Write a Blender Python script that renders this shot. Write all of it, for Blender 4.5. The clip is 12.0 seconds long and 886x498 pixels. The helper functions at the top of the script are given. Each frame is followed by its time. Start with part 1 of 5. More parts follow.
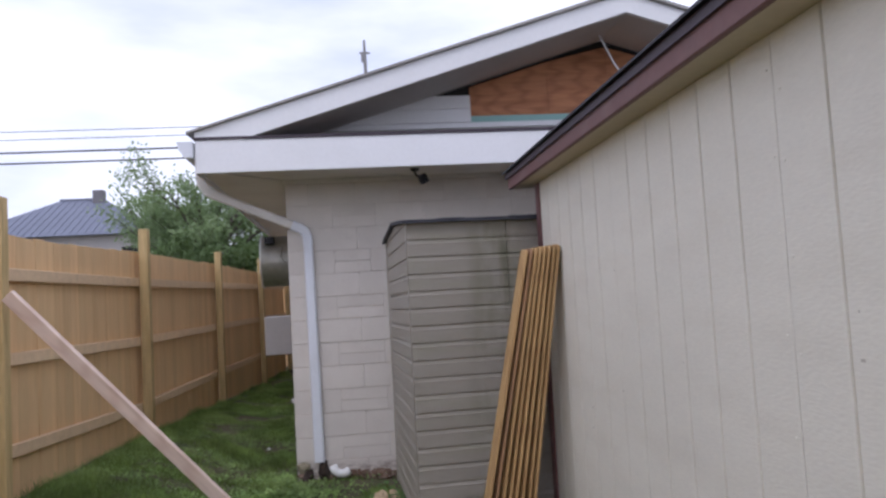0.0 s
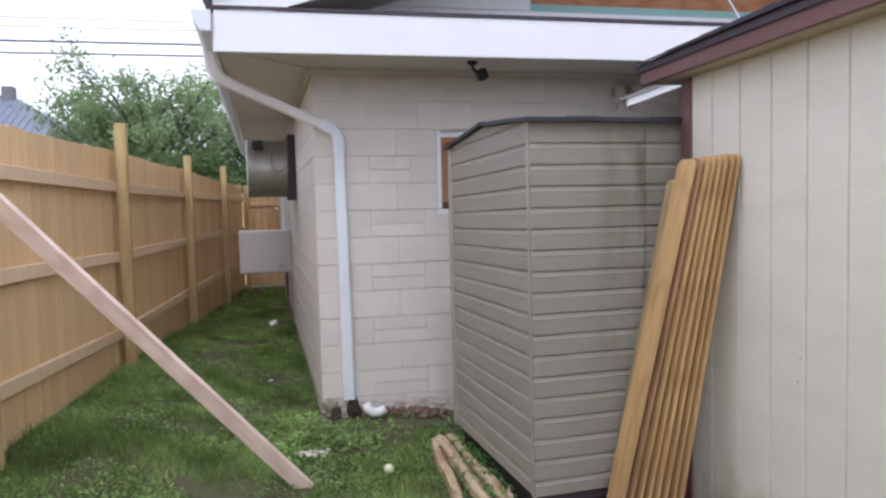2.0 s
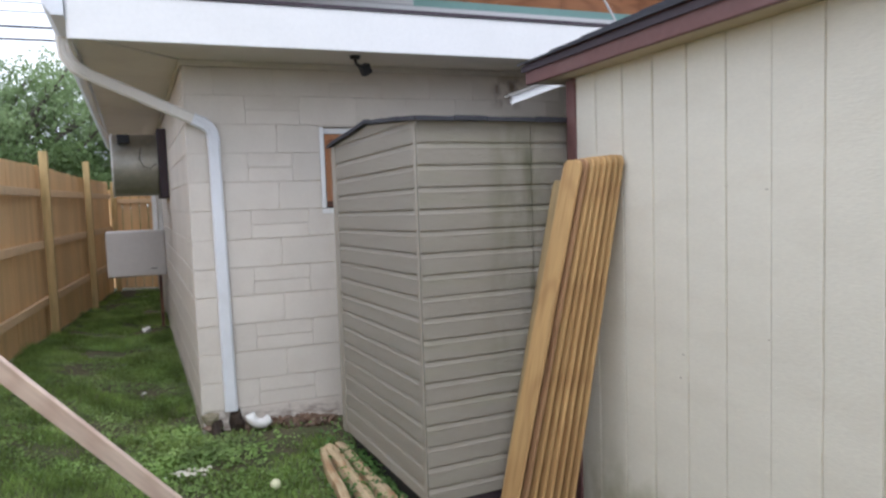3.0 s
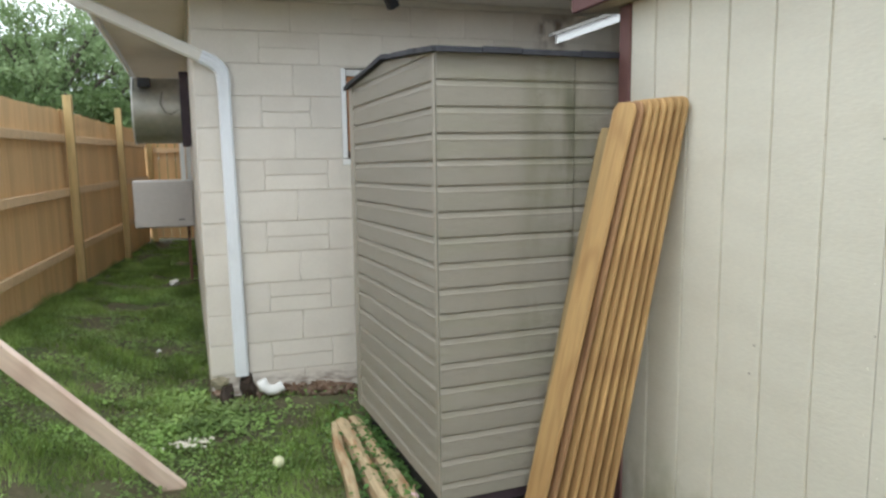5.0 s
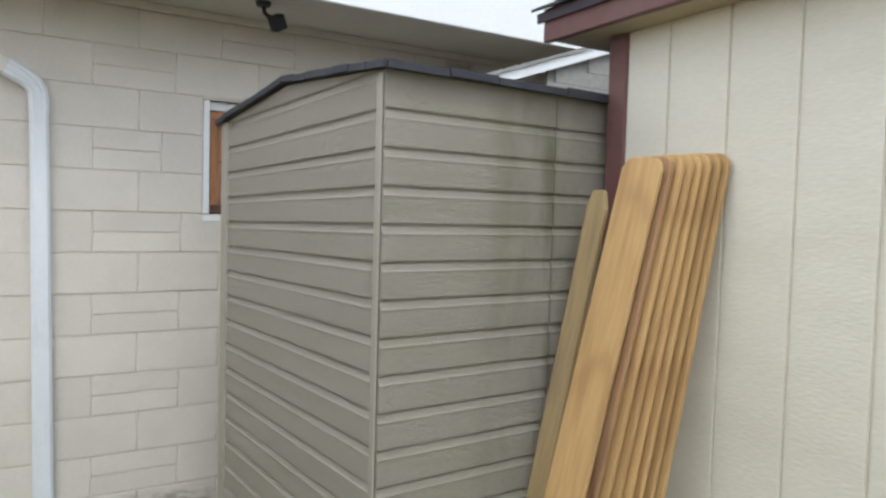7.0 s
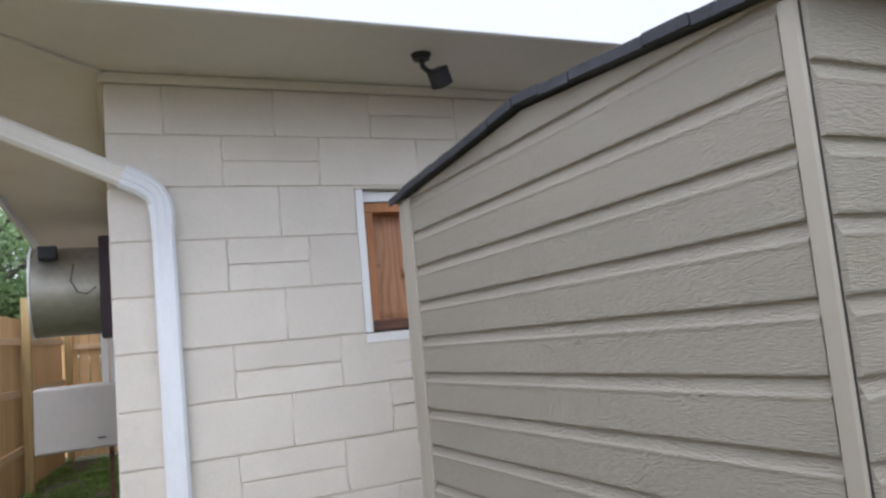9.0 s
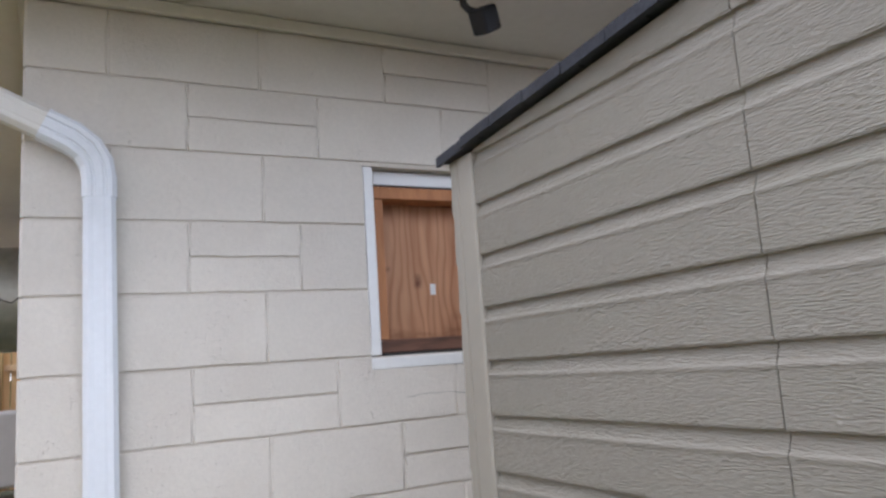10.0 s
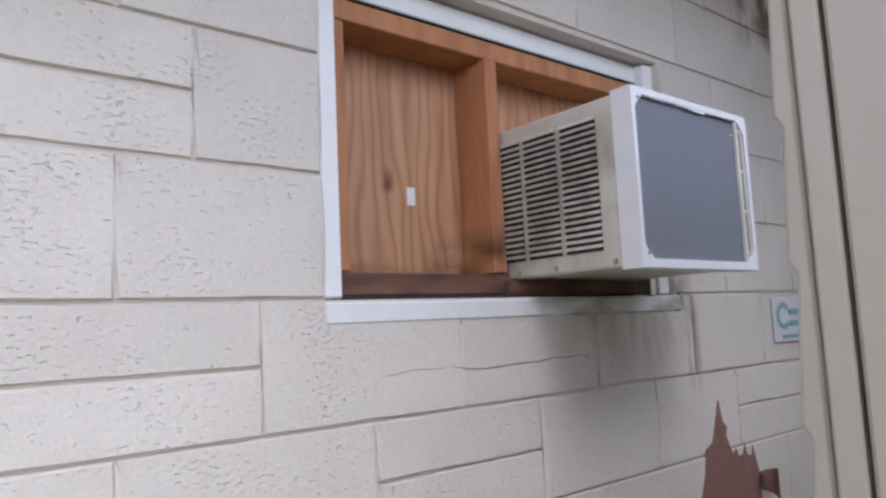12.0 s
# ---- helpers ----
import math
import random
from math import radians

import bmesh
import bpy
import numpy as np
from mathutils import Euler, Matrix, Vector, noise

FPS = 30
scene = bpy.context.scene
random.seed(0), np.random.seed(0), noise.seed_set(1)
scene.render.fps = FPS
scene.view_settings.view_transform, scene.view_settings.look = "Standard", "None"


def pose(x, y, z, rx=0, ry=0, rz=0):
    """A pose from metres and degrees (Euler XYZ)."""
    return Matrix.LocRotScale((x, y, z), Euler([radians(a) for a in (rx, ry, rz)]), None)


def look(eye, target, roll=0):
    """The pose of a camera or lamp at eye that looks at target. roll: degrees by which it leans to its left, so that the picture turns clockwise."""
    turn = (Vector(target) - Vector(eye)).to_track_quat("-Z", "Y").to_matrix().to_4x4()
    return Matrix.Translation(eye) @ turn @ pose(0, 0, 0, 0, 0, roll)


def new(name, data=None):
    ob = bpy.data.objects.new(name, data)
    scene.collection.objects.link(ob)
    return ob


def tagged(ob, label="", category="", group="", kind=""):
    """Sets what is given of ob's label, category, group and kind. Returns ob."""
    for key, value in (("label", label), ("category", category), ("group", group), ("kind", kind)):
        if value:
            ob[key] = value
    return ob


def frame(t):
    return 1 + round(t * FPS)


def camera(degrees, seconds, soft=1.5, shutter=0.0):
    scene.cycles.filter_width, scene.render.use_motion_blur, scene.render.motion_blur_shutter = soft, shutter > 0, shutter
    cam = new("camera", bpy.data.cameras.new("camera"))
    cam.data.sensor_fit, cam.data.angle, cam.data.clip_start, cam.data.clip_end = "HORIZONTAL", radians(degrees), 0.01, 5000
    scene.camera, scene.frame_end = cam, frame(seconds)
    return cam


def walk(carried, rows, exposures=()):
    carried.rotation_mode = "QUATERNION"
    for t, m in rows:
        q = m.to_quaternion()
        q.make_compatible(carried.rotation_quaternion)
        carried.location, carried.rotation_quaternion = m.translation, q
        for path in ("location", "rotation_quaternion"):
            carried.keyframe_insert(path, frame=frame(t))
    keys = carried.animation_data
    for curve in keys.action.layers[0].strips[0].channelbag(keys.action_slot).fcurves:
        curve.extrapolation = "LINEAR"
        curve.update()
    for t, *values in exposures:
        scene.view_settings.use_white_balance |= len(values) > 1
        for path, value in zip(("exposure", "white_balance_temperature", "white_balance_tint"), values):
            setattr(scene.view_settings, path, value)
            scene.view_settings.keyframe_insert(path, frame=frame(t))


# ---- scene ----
cam = camera(64.5, 12.0, soft=2.6)
PATH = [
    (0, (0.662, -6.289, 1.424), (0.887, -4.305, 1.54), -3.2),
    (0.5, (0.431, -5.981, 1.404), (0.663, -3.994, 1.429), -1.2),
    (1, (0.147, -5.771, 1.421), (0.534, -3.809, 1.388), 0.8),
    (1.5, (0.031, -5.481, 1.409), (0.365, -3.511, 1.31), -2.5),
    (2, (-0.186, -5.307, 1.441), (0.235, -3.356, 1.319), -1.4),
    (2.5, (-0.172, -5.224, 1.496), (0.57, -3.369, 1.391), -1.8),
    (4.5, (-0.023, -4.976, 1.399), (0.6, -3.104, 1.075), -2.1),
    (5, (0.108, -4.757, 1.445), (0.711, -2.869, 1.176), -0.8),
    (5.5, (0.093, -4.516, 1.498), (1.004, -2.746, 1.303), 2.7),
    (6, (0.235, -4.295, 1.427), (1.555, -2.8, 1.275), -1.7),
    (6.5, (0.256, -4.049, 1.416), (1.428, -2.434, 1.287), -1.4),
    (7, (0.101, -3.826, 1.451), (1.135, -2.117, 1.354), 1.6),
    (7.5, (0.123, -3.642, 1.444), (1.082, -1.89, 1.352), 1.8),
    (9.5, (0.121, -2.399, 1.431), (0.882, -0.57, 1.705), -6.3),
    (10, (0.18, -2.041, 1.426), (1.061, -0.268, 1.711), -3.8),
    (10.5, (0.299, -1.799, 1.427), (1.238, -0.054, 1.703), -8.2),
    (11, (0.273, -1.464, 1.379), (1.123, 0.332, 1.611), -8.7),
    (11.5, (0.216, -1.237, 1.369), (1.193, 0.502, 1.519), -1.3),
    (12, (0.361, -0.99, 1.371), (1.626, 0.545, 1.587), -2.7),
]
EXPOSURES = [
    (0.0, 0.10, 5850, 21), (1.0, 0.50, 5950, 19), (2.5, 0.64, 5900, 16), (4.5, 0.62, 6230, 4), (5.0, 0.84, 6230, 4), (6.5, 0.86, 6170, 6),
    (7.5, 0.80, 6050, 8), (9.5, 0.93, 5850, 13), (10.5, 0.88, 5840, 14), (11.0, 1.10, 5830, 14), (12.0, 1.15, 5750, 16),
]
walk(cam, [(t, look(eye, target, roll)) for t, eye, target, roll in PATH], EXPOSURES)

# ---------- sky and light ----------
SUN_ELEV, SUN_ROT = radians(55), radians(200)
world = bpy.data.worlds.new("overcast_sky")
scene.world = world
world.use_nodes = True
wn, wl = world.node_tree.nodes, world.node_tree.links
wn.clear()
w_out = wn.new("ShaderNodeOutputWorld")
w_bg = wn.new("ShaderNodeBackground")
w_sky = wn.new("ShaderNodeTexSky")
w_sky.sky_type = "NISHITA"
w_sky.sun_disc = False
w_sky.sun_elevation, w_sky.sun_rotation = SUN_ELEV, SUN_ROT
w_co = wn.new("ShaderNodeTexCoord")
w_map = wn.new("ShaderNodeMapping")
w_map.inputs["Scale"].default_value = (1.2, 1.2, 4.0)
w_noise = wn.new("ShaderNodeTexNoise")
w_noise.inputs["Scale"].default_value = 2.2
w_noise.inputs["Detail"].default_value = 5.0
w_ramp = wn.new("ShaderNodeValToRGB")
w_ramp.color_ramp.elements[0].position, w_ramp.color_ramp.elements[1].position = 0.30, 0.60
w_ramp.color_ramp.elements[0].color = (7.6, 8.2, 9.4, 1)
w_ramp.color_ramp.elements[1].color = (12.0, 12.2, 12.6, 1)
w_mix = wn.new("ShaderNodeMixRGB")
w_mix.inputs["Fac"].default_value = 0.92
wl.new(w_co.outputs["Generated"], w_map.inputs["Vector"])
wl.new(w_map.outputs["Vector"], w_noise.inputs["Vector"])
wl.new(w_noise.outputs["Fac"], w_ramp.inputs["Fac"])
wl.new(w_sky.outputs["Color"], w_mix.inputs["Color1"])
wl.new(w_ramp.outputs["Color"], w_mix.inputs["Color2"])
wl.new(w_mix.outputs["Color"], w_bg.inputs["Color"])
w_bg.inputs["Strength"].default_value = 0.10
wl.new(w_bg.outputs["Background"], w_out.inputs["Surface"])

sun_data = bpy.data.lights.new("sun", "SUN")
sun_data.energy, sun_data.angle, sun_data.color = 0.7, radians(25), (1.0, 0.97, 0.92)
sun = new("sun", sun_data)
sun.rotation_euler = (radians(35), 0, radians(-20))


# ---------- materials ----------
def mat(name, base, rough=0.7, spread=0.12, grain=60.0, blotch=2.0, bump=0.15, bump_scale=None,
        stretch=(1, 1, 1), metal=0.0, second=None, second_amount=0.3, per_object=0.0, spec=0.4, detail=6.0,
        bump_dist=0.004):
    """A node material: base colour varied by a fine grain and large blotches, a bump, and optional stains of a second colour."""
    m = bpy.data.materials.new(name)
    m.use_nodes = True
    n, l = m.node_tree.nodes, m.node_tree.links
    bsdf = n["Principled BSDF"]
    bsdf.inputs["Metallic"].default_value = metal
    bsdf.inputs["Specular IOR Level"].default_value = spec
    co = n.new("ShaderNodeTexCoord")
    mp = n.new("ShaderNodeMapping")
    mp.inputs["Scale"].default_value = stretch
    l.new(co.outputs["Object"], mp.inputs["Vector"])
    vec = mp.outputs["Vector"]
    if per_object:
        inf = n.new("ShaderNodeObjectInfo")
        mul = n.new("ShaderNodeVectorMath")
        mul.operation = "MULTIPLY_ADD"
        comb = n.new("ShaderNodeCombineXYZ")
        for k in range(3):
            l.new(inf.outputs["Random"], comb.inputs[k])
        mul.inputs[1].default_value = (13.7, 7.3, 9.1)
        l.new(comb.outputs["Vector"], mul.inputs[0])
        l.new(mp.outputs["Vector"], mul.inputs[2])
        vec = mul.outputs["Vector"]
    fine = n.new("ShaderNodeTexNoise")
    fine.inputs["Scale"].default_value, fine.inputs["Detail"].default_value = grain, detail
    big = n.new("ShaderNodeTexNoise")
    big.inputs["Scale"].default_value, big.inputs["Detail"].default_value = blotch, 4.0
    l.new(vec, fine.inputs["Vector"])
    l.new(vec, big.inputs["Vector"])
    add = n.new("ShaderNodeMath")
    add.operation = "ADD"
    l.new(fine.outputs["Fac"], add.inputs[0])
    l.new(big.outputs["Fac"], add.inputs[1])
    ran = n.new("ShaderNodeMapRange")
    ran.inputs["From Min"].default_value, ran.inputs["From Max"].default_value = 0.6, 1.4
    ran.inputs["To Min"].default_value, ran.inputs["To Max"].default_value = 1 - spread, 1 + spread
    l.new(add.outputs["Value"], ran.inputs["Value"])
    value = ran.outputs["Result"]
    if per_object:
        r2 = n.new("ShaderNodeMapRange")
        r2.inputs["To Min"].default_value, r2.inputs["To Max"].default_value = 1 - per_object, 1 + per_object
        l.new(inf.outputs["Random"], r2.inputs["Value"])
        m2 = n.new("ShaderNodeMath")
        m2.operation = "MULTIPLY"
        l.new(value, m2.inputs[0])
        l.new(r2.outputs["Result"], m2.inputs[1])
        value = m2.outputs["Value"]
    hsv = n.new("ShaderNodeHueSaturation")
    hsv.inputs["Color"].default_value = (*base, 1)
    l.new(value, hsv.inputs["Value"])
    colour = hsv.outputs["Color"]
    if second:
        st = n.new("ShaderNodeTexNoise")
        st.inputs["Scale"].default_value, st.inputs["Detail"].default_value = blotch * 1.7, 8.0
        l.new(vec, st.inputs["Vector"])
        rp = n.new("ShaderNodeMapRange")
        rp.inputs["From Min"].default_value, rp.inputs["From Max"].default_value = 0.48, 0.72
        rp.inputs["To Max"].default_value = second_amount
        l.new(st.outputs["Fac"], rp.inputs["Value"])
        mx = n.new("ShaderNodeMixRGB")
        mx.inputs["Color2"].default_value = (*second, 1)
        l.new(rp.outputs["Result"], mx.inputs["Fac"])
        l.new(colour, mx.inputs["Color1"])
        colour = mx.outputs["Color"]
    l.new(colour, bsdf.inputs["Base Color"])
    rr = n.new("ShaderNodeMapRange")
    rr.inputs["To Min"].default_value, rr.inputs["To Max"].default_value = max(0.02, rough - 0.1), min(1, rough + 0.1)
    l.new(big.outputs["Fac"], rr.inputs["Value"])
    l.new(rr.outputs["Result"], bsdf.inputs["Roughness"])
    if bump:
        bn = n.new("ShaderNodeTexNoise")
        bn.inputs["Scale"].default_value, bn.inputs["Detail"].default_value = bump_scale or grain, 4.0
        l.new(vec, bn.inputs["Vector"])
        bp = n.new("ShaderNodeBump")
        bp.inputs["Strength"].default_value, bp.inputs["Distance"].default_value = bump, bump_dist
        l.new(bn.outputs["Fac"], bp.inputs["Height"])
        l.new(bp.outputs["Normal"], bsdf.inputs["Normal"])
    return m


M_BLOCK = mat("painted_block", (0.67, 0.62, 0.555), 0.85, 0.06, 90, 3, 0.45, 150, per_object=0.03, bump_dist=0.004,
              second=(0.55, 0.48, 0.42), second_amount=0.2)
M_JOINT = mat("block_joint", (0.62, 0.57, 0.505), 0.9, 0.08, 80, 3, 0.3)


def add_pits(m, scale, lo, hi, strength):
    """Sparse pores, longer than high, sunk into a painted masonry face."""
    n, l = m.node_tree.nodes, m.node_tree.links
    bs = n["Principled BSDF"]
    src = bs.inputs["Normal"].links[0].from_socket
    geo = n.new("ShaderNodeNewGeometry")
    mp = n.new("ShaderNodeMapping")
    mp.inputs["Scale"].default_value = (1.0, 1.0, 2.4)
    l.new(geo.outputs["Position"], mp.inputs["Vector"])
    no = n.new("ShaderNodeTexNoise")
    no.inputs["Scale"].default_value, no.inputs["Detail"].default_value = scale, 3.0
    l.new(mp.outputs["Vector"], no.inputs["Vector"])
    where = n.new("ShaderNodeTexNoise")
    where.inputs["Scale"].default_value, where.inputs["Detail"].default_value = 9.0, 2.0
    l.new(geo.outputs["Position"], where.inputs["Vector"])
    ad = n.new("ShaderNodeMath")
    ad.operation = "MULTIPLY_ADD"
    ad.inputs[1].default_value = 0.35
    l.new(where.outputs["Fac"], ad.inputs[0])
    l.new(no.outputs["Fac"], ad.inputs[2])
    r = n.new("ShaderNodeMapRange")
    r.inputs["From Min"].default_value, r.inputs["From Max"].default_value = lo, hi
    r.inputs["To Min"].default_value, r.inputs["To Max"].default_value = 1.0, 0.0
    l.new(ad.outputs["Value"], r.inputs["Value"])
    bp = n.new("ShaderNodeBump")
    bp.inputs["Strength"].default_value, bp.inputs["Distance"].default_value = strength, 0.004
    l.new(r.outputs["Result"], bp.inputs["Height"])
    l.new(src, bp.inputs["Normal"])
    l.new(bp.outputs["Normal"], bs.inputs["Normal"])


add_pits(M_BLOCK, 80.0, 0.79, 0.89, 0.7)


def add_mark(m, lo, hi, soft, dark, amount, drip, axes="XZ"):
    """A ragged patch of another colour at one place, such as a grimy run-off stain."""
    n, l = m.node_tree.nodes, m.node_tree.links
    bs = n["Principled BSDF"]
    src = bs.inputs["Base Color"].links[0].from_socket
    geo = n.new("ShaderNodeNewGeometry")
    sep = n.new("ShaderNodeSeparateXYZ")
    l.new(geo.outputs["Position"], sep.inputs["Vector"])
    total = None
    for ax, a_, b_, sf in ((axes[0], lo[0], hi[0], soft[0]), (axes[1], lo[1], hi[1], soft[1])):
        for edge, sign in ((a_, 1), (b_, -1)):
            r = n.new("ShaderNodeMapRange")
            r.interpolation_type = "SMOOTHSTEP"
            r.inputs["From Min"].default_value, r.inputs["From Max"].default_value = (edge - sf, edge + sf) if sign > 0 else (edge + sf, edge - sf)
            l.new(sep.outputs[ax], r.inputs["Value"])
            if total is None:
                total = r.outputs["Result"]
            else:
                mu = n.new("ShaderNodeMath")
                mu.operation = "MULTIPLY"
                l.new(total, mu.inputs[0])
                l.new(r.outputs["Result"], mu.inputs[1])
                total = mu.outputs["Value"]
    mp = n.new("ShaderNodeMapping")
    mp.inputs["Scale"].default_value = drip
    l.new(geo.outputs["Position"], mp.inputs["Vector"])
    no = n.new("ShaderNodeTexNoise")
    no.inputs["Scale"].default_value, no.inputs["Detail"].default_value = 1.0, 7.0
    l.new(mp.outputs["Vector"], no.inputs["Vector"])
    r = n.new("ShaderNodeMapRange")
    r.inputs["From Min"].default_value, r.inputs["From Max"].default_value = 0.40, 0.62
    r.inputs["To Max"].default_value = amount
    l.new(no.outputs["Fac"], r.inputs["Value"])
    mu = n.new("ShaderNodeMath")
    mu.operation = "MULTIPLY"
    l.new(total, mu.inputs[0])
    l.new(r.outputs["Result"], mu.inputs[1])
    mx = n.new("ShaderNodeMixRGB")
    mx.inputs["Color2"].default_value = (*dark, 1)
    l.new(mu.outputs["Value"], mx.inputs["Fac"])
    l.new(src, mx.inputs["Color1"])
    l.new(mx.outputs["Color"], bs.inputs["Base Color"])


for m_ in (M_BLOCK, M_JOINT):
    add_mark(m_, (1.50, 1.27), (1.98, 1.42), (0.10, 0.06), (0.30, 0.24, 0.19), 0.35, (22, 3, 5))
    add_mark(m_, (1.965, 1.19), (2.005, 1.42), (0.018, 0.05), (0.10, 0.07, 0.05), 0.75, (34, 3, 5))
    add_mark(m_, (1.935, 1.385), (1.99, 1.46), (0.012, 0.02), (0.03, 0.022, 0.018), 0.95, (12, 3, 9))
    add_mark(m_, (2.36, 2.20), (2.62, 2.42), (0.06, 0.06), (0.17, 0.12, 0.09), 0.9, (12, 3, 9))
    add_mark(m_, (-0.1, -0.25), (1.0, -0.045), (0.05, 0.04), (0.17, 0.12, 0.09), 0.7, (11, 11, 30))
M_WHITE = mat("white_paint", (0.80, 0.80, 0.80), 0.45, 0.04, 40, 1.5, 0.05, second=(0.62, 0.62, 0.60), second_amount=0.15)
M_SOFFIT = mat("soffit_paint", (0.70, 0.67, 0.62), 0.7, 0.05, 30, 1.2, 0.08, second=(0.5, 0.46, 0.4), second_amount=0.25)
M_METAL_WHITE = mat("white_gutter_metal", (0.74, 0.76, 0.80), 0.4, 0.04, 60, 4, 0.03, second=(0.55, 0.55, 0.55), second_amount=0.2)
M_SILL = mat("grimy_sill_paint", (0.76, 0.76, 0.75), 0.5, 0.06, 40, 3, 0.08)
add_mark(M_SILL, (1.42, 1.30), (2.05, 1.46), (0.12, 0.03), (0.27, 0.26, 0.22), 0.85, (7, 3, 20))
M_RESIN = mat("tan_resin", (0.345, 0.315, 0.266), 0.5, 0.06, 25, 1.5, 1.0, 60, stretch=(1, 1, 8), bump_dist=0.007,
              second=(0.30, 0.29, 0.22), second_amount=0.25)
M_RESIN_FRONT = mat("tan_resin_algae", (0.345, 0.315, 0.266), 0.5, 0.06, 25, 1.5, 1.0, 60, stretch=(1, 1, 8), bump_dist=0.007,
                    second=(0.30, 0.30, 0.20), second_amount=0.35)
M_RESIN_PLAIN = mat("tan_resin_trim", (0.345, 0.315, 0.266), 0.5, 0.04, 40, 2, 0.06)
M_ROOF_BLACK = mat("black_shingle", (0.035, 0.036, 0.045), 0.75, 0.3, 160, 4, 0.5, second=(0.12, 0.12, 0.14), second_amount=0.3)
M_PLY = mat("cream_plywood_siding", (0.705, 0.67, 0.572), 0.75, 0.06, 40, 1.2, 0.26, 34, stretch=(1.2, 1.2, 4.0),
            second=(0.58, 0.53, 0.43), second_amount=0.25, bump_dist=0.004)
add_mark(M_PLY, (-4.2, -0.2), (-2.0, 0.10), (0.4, 0.16), (0.33, 0.29, 0.18), 0.6, (4, 9, 5), "YZ")
M_BROWN = mat("brown_trim", (0.155, 0.075, 0.070), 0.6, 0.12, 40, 3, 0.1, second=(0.22, 0.14, 0.13), second_amount=0.3)
M_DRIP = mat("dark_drip_edge", (0.05, 0.035, 0.045), 0.55, 0.2, 60, 3, 0.1)
M_TAN_SOFFIT = mat("tan_eave_board", (0.50, 0.42, 0.29), 0.8, 0.08, 30, 2, 0.1)
M_CEDAR = mat("fence_board_wood", (0.78, 0.53, 0.275), 0.8, 0.10, 12, 1.2, 0.2, 40, stretch=(9, 9, 0.9), per_object=0.055,
              second=(0.62, 0.36, 0.165), second_amount=0.4)
M_POST = mat("treated_post", (0.58, 0.42, 0.20), 0.8, 0.16, 12, 1.5, 0.2, 40, stretch=(9, 9, 0.9), per_object=0.08,
             second=(0.30, 0.22, 0.07), second_amount=0.5)
M_RAIL = mat("fence_rail_wood", (0.78, 0.57, 0.35), 0.8, 0.14, 12, 1.5, 0.2, 40, stretch=(9, 0.9, 9), per_object=0.08)
M_LUMBER = mat("pink_stud_lumber", (0.76, 0.60, 0.50), 0.75, 0.12, 10, 1.5, 0.15, 40, stretch=(0.9, 9, 9),
               second=(0.38, 0.22, 0.16), second_amount=0.35)
M_PICKET = mat("new_pine_picket", (0.54, 0.345, 0.148), 0.75, 0.14, 10, 2.2, 0.3, 40, stretch=(9, 9, 0.8), per_object=0.16,
               second=(0.27, 0.14, 0.055), second_amount=0.4)
M_PICKET_BROWN = mat("knotty_brown_picket", (0.37, 0.215, 0.11), 0.8, 0.2, 10, 3.0, 0.25, 40, stretch=(9, 9, 0.9),
                     second=(0.13, 0.06, 0.03), second_amount=0.75)
M_PICKET_OLD = mat("weathered_picket", (0.42, 0.305, 0.155), 0.85, 0.2, 10, 2.2, 0.25, 40, stretch=(9, 9, 0.8),
                   second=(0.22, 0.18, 0.12), second_amount=0.6)
M_ORANGE = mat("bare_orange_plywood", (0.52, 0.235, 0.115), 0.75, 0.14, 8, 1.5, 0.15, 40, stretch=(0.6, 3, 6),
               second=(0.24, 0.08, 0.03), second_amount=0.5)
M_PLYBOARD = mat("varnished_plywood", (0.57, 0.315, 0.18), 0.6, 0.12, 5, 1.4, 0.1, 40, stretch=(10, 1, 1.0),
                 second=(0.30, 0.11, 0.045), second_amount=0.4)


